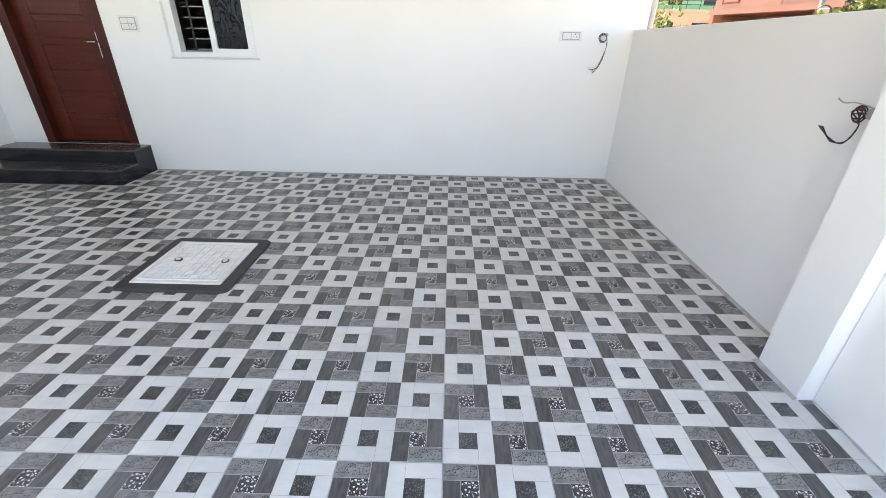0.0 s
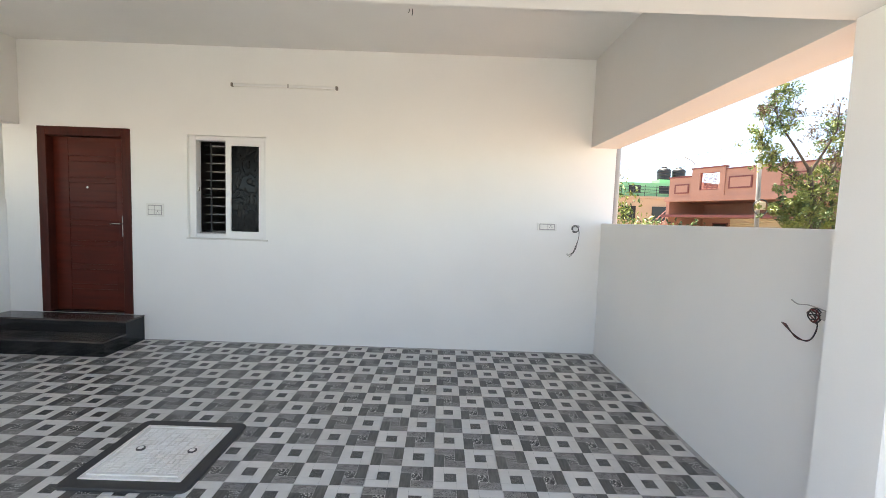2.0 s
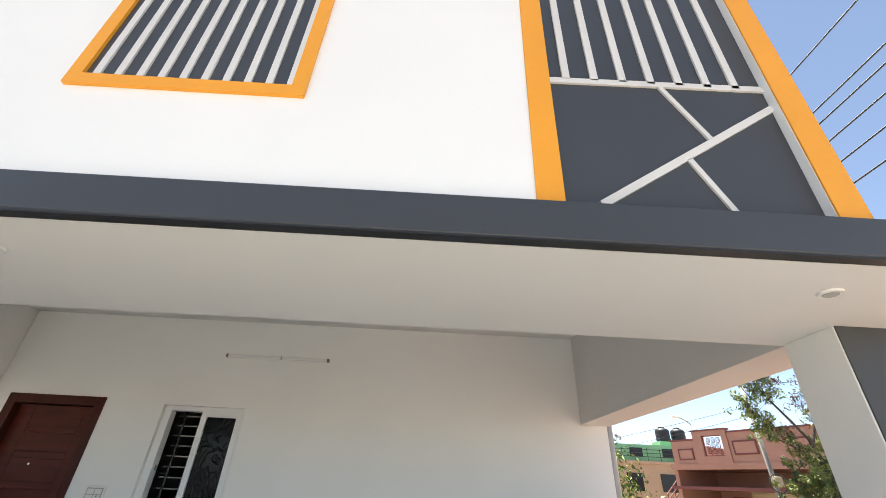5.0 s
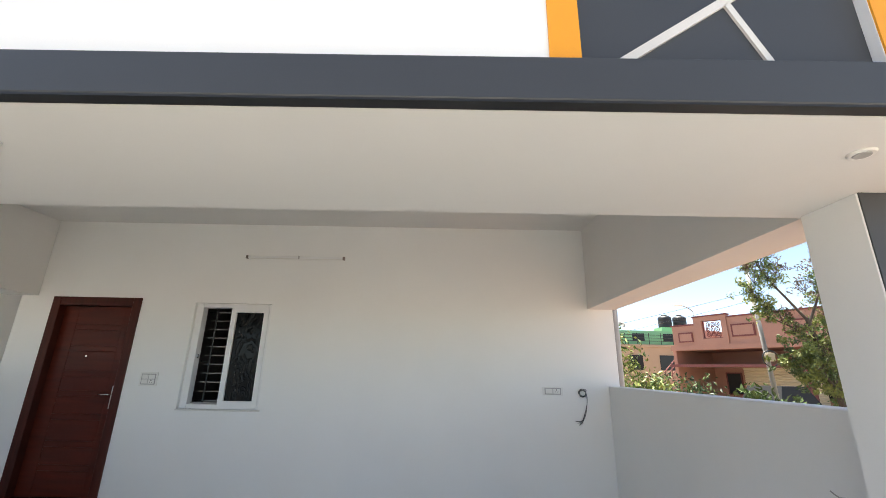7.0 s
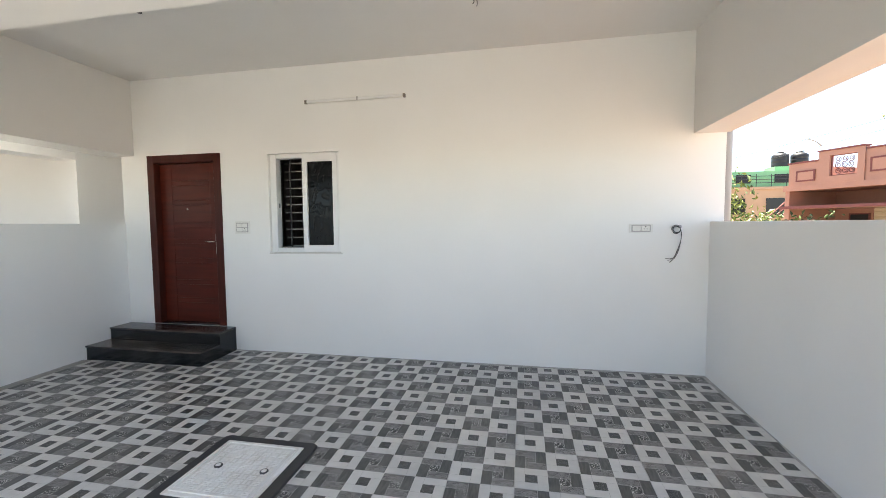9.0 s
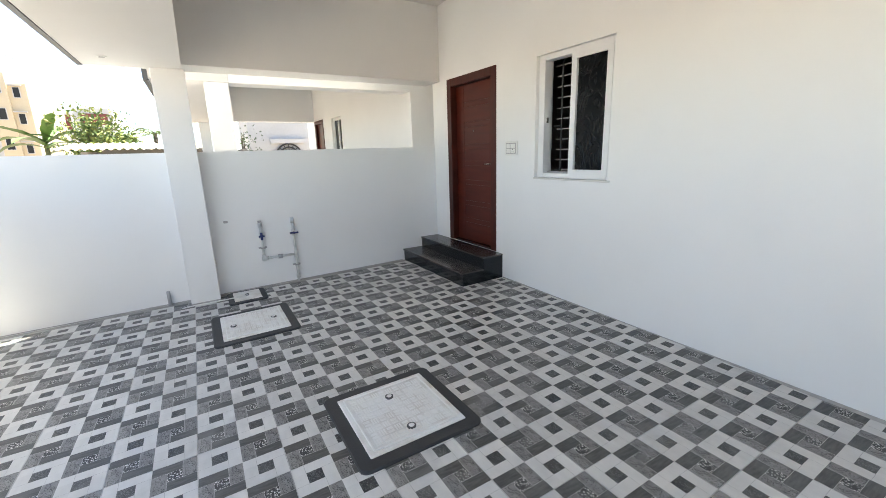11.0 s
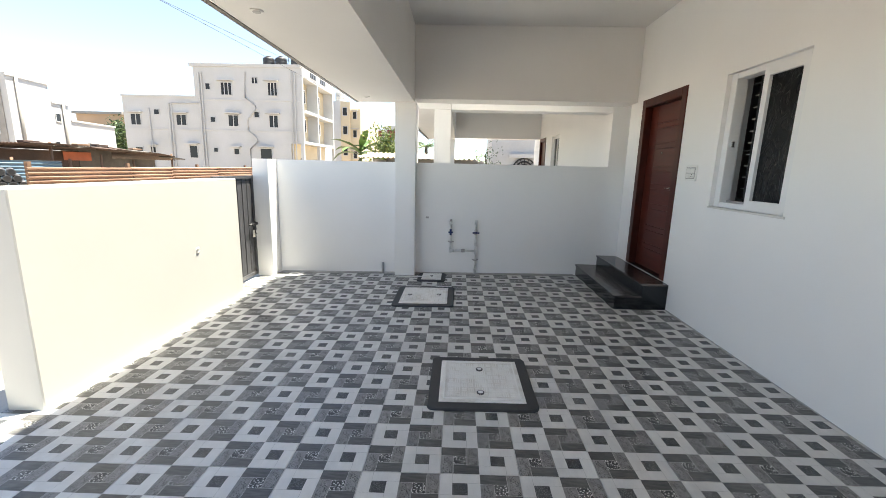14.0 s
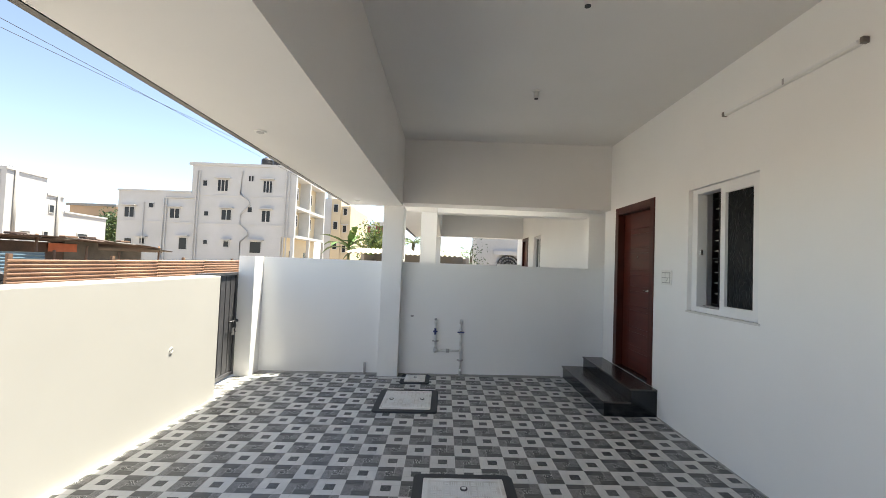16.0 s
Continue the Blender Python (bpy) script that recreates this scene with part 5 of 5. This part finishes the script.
for x in (15.4, 16.6):
    ds = thing("satellite_dish", (x, 38.9, 5.6), "small grey satellite dish on the roof", "dish", "roof dishes")
    d_ = part("dish", lathe([(0.03, 0.0), (0.2, 0.05), (0.36, 0.16), (0.37, 0.17), (0.2, 0.08), (0.03, 0.03)], 18), CONCRETE, ds)
    d_.matrix_basis = Matrix.Translation((0, 0, 0.45)) @ Euler((0.9, 0.4, 0)).to_matrix().to_4x4()
    part("mast", rod((0, 0, 0), (0, 0, 0.5), 0.03, n=6), IRON, ds)
bt = thing("tank_stand", (19.7, 36.4, 4.9), "roof slab carrying the water tanks", "slab")
add(bt, "slab", box(18.75, 21.45, 35.7, 37.1, 4.052, 5.598), GREEN_PAINT)

pole = thing("utility_pole", (8.4, 10.8, -0.3), "grey concrete utility pole with a junction box", "pole")
add(pole, "shaft", rod((8.44, 10.8, -0.35), (8.28, 10.85, 4.6), 0.062, 0.045, n=12), CONCRETE)
add(pole, "junction_box", box(8.25, 8.42, 10.62, 10.73, 2.03, 2.24, r=0.01), BLDG_CREAM, "cream metal junction box")
add(pole, "cable_loop", tube([(8.335 + 0.2 * math.cos(a * 0.6), 10.68, 2.10 + 0.2 * math.sin(a * 0.6)) for a in range(14)], 0.013, 6, 3), BLACK_PLASTIC)
street_tree = thing("tree", (8.5, 9.2, -0.3), "roadside tree with green clumps and dry brown twigs", "tree")
rng = np.random.default_rng(21)
bark = bmesh.new()
twigs = bmesh.new()


def branch(points, r0, r1):
    pts = [Vector(p) for p in points]
    for i, (a, b) in enumerate(zip(pts, pts[1:])):
        n = len(pts) - 1
        rod_in(bark, a, b, r0 + (r1 - r0) * i / n, r0 + (r1 - r0) * (i + 1) / n, 8, False)


branch([(0.1, 0, -0.05), (0.05, 0, 1.0), (0.0, 0.02, 2.0), (-0.16, 0.05, 2.7), (-0.26, 0.06, 3.25)], 0.08, 0.045)
branch([(-0.26, 0.06, 3.2), (-0.55, 0.1, 3.65), (-0.84, 0.12, 4.05), (-1.06, 0.16, 4.5), (-1.12, 0.15, 4.95)], 0.032, 0.01)
branch([(-0.24, 0.06, 3.1), (-0.05, -0.05, 3.6), (0.12, -0.12, 4.05), (0.05, -0.2, 4.6)], 0.032, 0.01)
branch([(0.0, 0.02, 2.1), (0.3, 0.2, 2.9), (0.62, 0.3, 3.6), (0.75, 0.35, 4.3)], 0.05, 0.015)
branch([(0.02, 0, 1.6), (-0.35, -0.15, 2.05), (-0.75, -0.25, 2.35), (-1.0, -0.3, 2.4)], 0.035, 0.012)
branch([(-0.2, 0.05, 2.8), (-0.5, 0.3, 3.1), (-0.85, 0.4, 3.3)], 0.03, 0.01)
GREEN_CLUMPS = [((-1.05, 0.1, 4.62), 0.30), ((-1.22, 0.15, 4.25), 0.30), ((-0.85, 0.1, 4.85), 0.22), ((-0.80, 0.15, 4.2), 0.27), ((-1.3, 0.1, 3.8), 0.22), ((-1.1, 0.1, 3.55), 0.2), ((-0.95, 0.3, 3.35), 0.18),
    ((0.1, -0.1, 4.0), 0.26), ((0.35, 0.1, 3.75), 0.3), ((0.6, 0.3, 3.4), 0.35), ((0.2, 0.1, 3.1), 0.28), ((0.75, 0.3, 4.2), 0.3), ((0.5, 0.2, 2.7), 0.35), ((0.05, 0.1, 2.75), 0.2), ((-0.5, 0.2, 3.0), 0.2)]
LOW_CLUMPS = [((-0.36, -0.1, 2.35), 0.36), ((-0.75, -0.25, 2.42), 0.27), ((-1.0, -0.3, 2.2), 0.26), ((-0.15, 0.05, 2.6), 0.3), ((0.2, 0.1, 2.3), 0.4), ((-0.6, -0.15, 1.95), 0.35), ((-0.1, 0, 1.8), 0.4), ((0.45, 0.1, 1.9), 0.4)]
DRY_CLUMPS = [((0.05, -0.1, 4.35), 0.3), ((-0.2, 0.0, 4.0), 0.22), ((0.45, 0.1, 4.2), 0.35), ((-0.62, 0.15, 4.5), 0.18), ((-1.35, 0.1, 4.5), 0.14), ((-0.7, 0.2, 3.4), 0.28), ((0.2, 0.05, 3.5), 0.3)]
def scattered(clumps, n, tight):
    """Small tufts strewn loosely round each clump."""
    out = []
    for c, r in clumps:
        for _ in range(n):
            out.append((tuple(np.array(c) + rng.normal(size=3) * r * 0.62), tight * (0.6 + 0.8 * rng.random())))
    return out


for clumps in (GREEN_CLUMPS, DRY_CLUMPS, LOW_CLUMPS):
    for c, r in clumps:
        for _ in range(9):
            d = Vector(rng.normal(size=3))
            d.z = abs(d.z) + 0.3
            e = Vector(c) + d.normalized() * r * (1.0 + 0.7 * rng.random())
            rod_in(twigs, Vector(c) - Vector((0, 0, r * 0.7)), e, 0.006, 0.002, 4, False)
part("trunk", bark, BARK, street_tree, "grey-brown trunk and limbs")
part("twig", twigs, BARK, street_tree, "thin dry twigs", kind="stuff")
leaf_object("crown", leaves(rng, scattered(GREEN_CLUMPS, 11, 0.1), 3000, 0.065), LEAF, street_tree)
leaf_object("crown", leaves(rng, scattered(GREEN_CLUMPS, 11, 0.11), 3600, 0.065), LEAF_YELLOW, street_tree)
leaf_object("crown", leaves(rng, scattered(LOW_CLUMPS, 14, 0.11), 3600, 0.08), LEAF_YELLOW, street_tree, "yellow-green low leaves")
leaf_object("crown", leaves(rng, scattered(LOW_CLUMPS, 9, 0.1), 1500, 0.075), LEAF, street_tree)
leaf_object("dry_leaves", leaves(rng, scattered(DRY_CLUMPS, 12, 0.12), 1100, 0.06), LEAF_DRY, street_tree, "dry brown leaves")
shrub("shrub", (4.4, 9.3, -0.3), (0.55, 0.6, 1.95), 32, "leafy green shrub behind the wall", (LEAF, LEAF_YELLOW), 2600, 0.1)
shrub("shrub", (5.2, 9.6, -0.3), (0.7, 0.6, 1.85), 33, "leafy green shrub behind the wall", (LEAF, LEAF_DARK), 2600, 0.1)
shrub("shrub", (3.9, 9.9, -0.3), (0.4, 0.5, 2.7), 34, "tall leafy yellow-green shrub", (LEAF_YELLOW, LEAF), 1500, 0.1)
shrub("shrub", (7.8, 10.3, -0.3), (0.7, 0.5, 1.55), 35, "low broad-leaved green plant at the pole", (LEAF,), 1200, 0.16)
lamp = thing("street_lamp", (16.1, 26.5, -0.3), "thin grey street lamp with a bent arm", "lamp")
add(lamp, "pole", rod((16.1, 26.5, -0.35), (16.1, 26.5, 5.6), 0.035, 0.025, n=8), CONCRETE)
add(lamp, "arm", tube([(16.1, 26.5, 5.6), (15.8, 26.5, 5.85), (15.4, 26.5, 6.0)], 0.03), CONCRETE)
add(lamp, "head", box(14.95, 15.45, 26.4, 26.6, 5.98, 6.08, r=0.02), PLASTIC)

car = thing("car", (13.2, 16.8, -0.3), "dark parked car under the porch", "car")
car.rotation_euler = (0, 0, 0.4)
bm = box(-2.0, 2.0, -0.82, 0.82, 0.25, 0.85, 0.12, 3)
part("body", bm, BLACK_PLASTIC, car)
bm = bmesh.new()
lo = [bm.verts.new(p) for p in ((-1.5, -0.75, 0.83), (1.2, -0.75, 0.83), (1.2, 0.75, 0.83), (-1.5, 0.75, 0.83))]
hi = [bm.verts.new(p) for p in ((-1.0, -0.6, 1.62), (0.5, -0.6, 1.62), (0.5, 0.6, 1.62), (-1.0, 0.6, 1.62))]
bm.faces.new(hi)
for i in range(4):
    bm.faces.new((lo[i], lo[(i + 1) % 4], hi[(i + 1) % 4], hi[i]))
part("cabin", bm, CAR_GLASS, car)
for x in (-1.25, 1.25):
    for y in (-0.8, 0.8):
        w = part("wheel", rod((x, y - 0.09, 0.31), (x, y + 0.09, 0.31), 0.31, n=20), BLACK_PLASTIC, car)
        part("rim", rod((x, y - 0.095, 0.31), (x, y + 0.095, 0.31), 0.19, n=16), CHROME, w)


def wire(a, b, sag, r=0.012, owner=None):
    a, b = Vector(a), Vector(b)
    pts = [a.lerp(b, s / 8) - Vector((0, 0, sag * 4 * (s / 8) * (1 - s / 8))) for s in range(9)]
    add(owner, "overhead_wire", tube(pts, r, 5, 2), IRON_BLACK, "thin dark overhead wire")


for z in (9.5, 8.35, 8.05, 7.6, 7.1, 6.6):
    wire((7.2, -30, z), (7.2, 45, z), 0.0, 0.017, pole)
pole2 = thing("utility_pole", (12, -10.6, -0.3), "grey concrete utility pole carrying street wires", "pole")
add(pole2, "shaft", rod((12, -10.6, -0.35), (12, -10.6, 7.4), 0.1, 0.07, n=12), CONCRETE)
add(pole2, "cross_arm", box(11.95, 12.05, -12.1, -9.2, 6.9, 7.0), IRON)
wire((12, -9.4, 7.0), (-55, -7.0, 7.2), 0.0, 0.008, pole2)
wire((12, -11.9, 7.0), (-55, -3.0, 7.2), 0.0, 0.008, pole2)
for z in (3.62, 3.85):
    wire((1.5, 10.9, z - 1.65), (8.31, 10.85, z), 0.05, 0.0045, pole)
wire((8.31, 10.85, 4.4), (14.5, 9.0, 5.0), 0.1, 0.0045, pole)


# ---- ground and floor tiles ----
bm = bmesh.new()
bm.faces.new([bm.verts.new(p) for p in ((-400, -400, -0.30), (400, -400, -0.30), (400, 400, -0.30), (-400, 400, -0.30))])
structure("ground", bm, EARTH, "dusty reddish earth ground", "ground")
bm = bmesh.new()
y0, y1 = -0.64, 4.62
for i, (a, b) in enumerate(((-0.006, -0.3),)):
    v = [bm.verts.new(p) for p in ((-5.0, y0, fz(y0) + a), (1.9, y0, fz(y0) + a), (1.9, y1, fz(y1) + a), (-5.0, y1, fz(y1) + a), (-5.0, y0, b), (1.9, y0, b), (1.9, y1, b), (-5.0, y1, b))]
    for q in ((0, 1, 2, 3), (7, 6, 5, 4), (4, 5, 1, 0), (5, 6, 2, 1), (6, 7, 3, 2), (7, 4, 0, 3)):
        bm.faces.new([v[k] for k in q])
floor = structure("floor", bm, GROUT, "carport floor of patterned grey and white tiles", "floor")
structure("street", box(-40, 30, -5.6, -3.21, -0.299, -0.27), SAND, "pale concrete street outside the gate", "road")
structure("side_yard", box(2.05, 7.0, -2.5, 16.0, -0.299, -0.265), YARD, "pale reddish sandy side yard", "ground")
structure("driveway_apron", box(-1.6, 1.9, -3.2, -0.645, -0.28, -0.12, 0.01), PALE, "pale concrete driveway apron outside the gate", "pavement")

def smear(name, a, b, inward, seed):
    """An uneven line of pale cement where the floor meets a wall."""
    rng = random.Random(seed)
    a, b, n = Vector(a), Vector(b), Vector(inward)
    steps = int((b - a).length / 0.06)
    bm = bmesh.new()
    rows = []
    w = 0.015
    for i in range(steps + 1):
        p = a.lerp(b, i / steps)
        w = max(0.004, min(0.032, w + rng.uniform(-0.008, 0.008)))
        q = p + n * w
        rows.append((bm.verts.new((p.x, p.y, fz(p.y) + 0.009)), bm.verts.new((q.x, q.y, fz(q.y) + 0.0018))))
    for (p, q), (r, s) in zip(rows, rows[1:]):
        bm.faces.new((p, q, s, r))
    return structure(name, bm, GROUT_PALE, "uneven pale cement line along the wall foot", "trim")


GROUT_PALE = mat("pale_cement_smear", (0.52, 0.51, 0.49), 0.9, 0.15, 20, 150, 0.3)
smear("trim_north", (SX1 + 0.002, FACE - 0.001, 0), (RW, FACE - 0.001, 0), (0, -1, 0), 1)
smear("trim_east", (RW - 0.001, 1.645, 0), (RW - 0.001, FACE, 0), (-1, 0, 0), 2)
smear("trim_west", (LW + 0.001, -0.34, 0), (LW + 0.001, 4.0, 0), (1, 0, 0), 3)
smear("trim_south", (-3.66, -0.309, 0), (-1.2, -0.309, 0), (0, 1, 0), 4)
smear("trim_pillar_east", (1.634, 1.378, 0), (1.634, 1.642, 0), (-1, 0, 0), 5)
smear("trim_south_east", (1.703, -0.5, 0), (1.703, 1.372, 0), (-1, 0, 0), 7)
smear("trim_pillar_west", (-4.669, 1.39, 0), (-4.669, 1.675, 0), (1, 0, 0), 6)


def tile_mesh():
    """A 0.4 m square tile with two pale and two dark woven squares."""
    bm = bmesh.new()
    g = 0.0012
    bx(bm, -0.2 + g, 0.2 - g, -0.2 + g, 0.2 - g, -0.008, -0.0006, 0)
    t = 1 / 3

    def patch(cx, cy, u0, u1, v0, v1, mi, h=0.0):
        s, e = 0.2, 0.0006
        p = [(cx + u0 * s + e, cy + v0 * s + e), (cx + u1 * s - e, cy + v0 * s + e), (cx + u1 * s - e, cy + v1 * s - e), (cx + u0 * s + e, cy + v1 * s - e)]
        p = [(max(-0.2 + 2 * g, min(0.2 - 2 * g, a)), max(-0.2 + 2 * g, min(0.2 - 2 * g, b))) for a, b in p]
        f = bm.faces.new([bm.verts.new((a, b, h)) for a, b in p])
        f.material_index = mi
    for i in range(2):
        for j in range(2):
            cx, cy = -0.2 + 0.2 * i, -0.2 + 0.2 * j
            pale = (i + j) % 2 == 0
            a, b = (0.31, 0.69) if pale else (t, 1 - t)
            for u0, u1, v0, v1, k in ((0, b, b, 1, 0), (b, 1, a, 1, 1), (a, 1, 0, a, 0), (0, a, 0, b, 1)):
                patch(cx, cy, u0, u1, v0, v1, 0 if pale else (3, 1)[k])
            patch(cx, cy, a, b, a, b, 2 if pale else 4)
    def stroke(pts, w, mi, h):
        pts = [Vector((p[0], p[1], 0)) for p in pts]
        for p, q in zip(pts, pts[1:]):
            n = (q - p).normalized().cross(Vector((0, 0, 1))) * w / 2
            f = bm.faces.new([bm.verts.new((c.x, c.y, h)) for c in (p + n, p - n, q - n, q + n)])
            f.normal_update()
            if f.normal.z < 0:
                f.normal_flip()
            f.material_index = mi
    for i in range(2):
        for j in range(2):
            cx, cy = -0.2 + 0.2 * i, -0.2 + 0.2 * j
            if (i + j) % 2 == 0:
                a, b = 0.062, 0.138
                for p, q in (((a, b), (a, 0.197)), ((b, b), (0.197, b)), ((b, a), (b, 0.003)), ((a, a), (0.003, a))):
                    stroke([(cx + p[0], cy + p[1]), (cx + q[0], cy + q[1])], 0.0016, 5, 0.0003)
                continue
            for ox, oy, flip in ((0.003, 0.135, 1), (0.069, 0.003, -1)):
                px, py = cx + ox + 0.064, cy + oy + 0.0305

                def inside(u, v):
                    return px + max(-0.062, min(0.062, u)), py + max(-0.029, min(0.029, v))
                stroke([inside(0.03 + 0.062 * math.cos(u), -0.03 + 0.055 * math.sin(u)) for u in [0.25 + 0.33 * k for k in range(9)]], 0.0014, 6, 0.0003)
                stroke([inside(-0.05 + 0.03 * math.cos(u), 0.03 + 0.03 * math.sin(u)) for u in [3.3 + 0.4 * k for k in range(8)]], 0.0014, 6, 0.0003)
                for fx, fy, fr in ((-0.036, -0.016, 0.024), (0.03, -0.022, 0.03), (0.052, 0.012, 0.016), (-0.01, 0.008, 0.018)):
                    for k in range(6):
                        u = 0.15 + k * 0.57
                        e = inside(fx + fr * math.cos(u), fy + fr * math.sin(u) * 0.95)
                        stroke([inside(fx, fy), e], 0.0012, 6, 0.0003)
                        stroke([(e[0] - 0.003 * math.cos(u), e[1] - 0.003 * math.sin(u)), (e[0] + 0.001, e[1])], 0.006, 6, 0.00035)
    me = bpy.data.meshes.new("tile")
    bm.to_mesh(me)
    bm.free()
    for m in (T_LIGHT, T_WOOD, T_DARK, T_FLOR, T_PEB, T_JOINT, T_LINE):
        me.materials.append(m)
    return me


tile = tile_mesh()
slope = math.atan(0.02)
for i in range(-12, 5):
    for j in range(-5, 8):
        x, y = 0.24 + 0.4 * i, 1.625 + 0.4 * j
        o = new("tile", tile)
        o.matrix_basis = Matrix.Translation((x, y, fz(y) + random.uniform(-0.0006, 0.0006))) @ Euler((slope + random.uniform(-0.0012, 0.0012), random.uniform(-0.0012, 0.0012), 0)).to_matrix().to_4x4()
        o.parent = floor
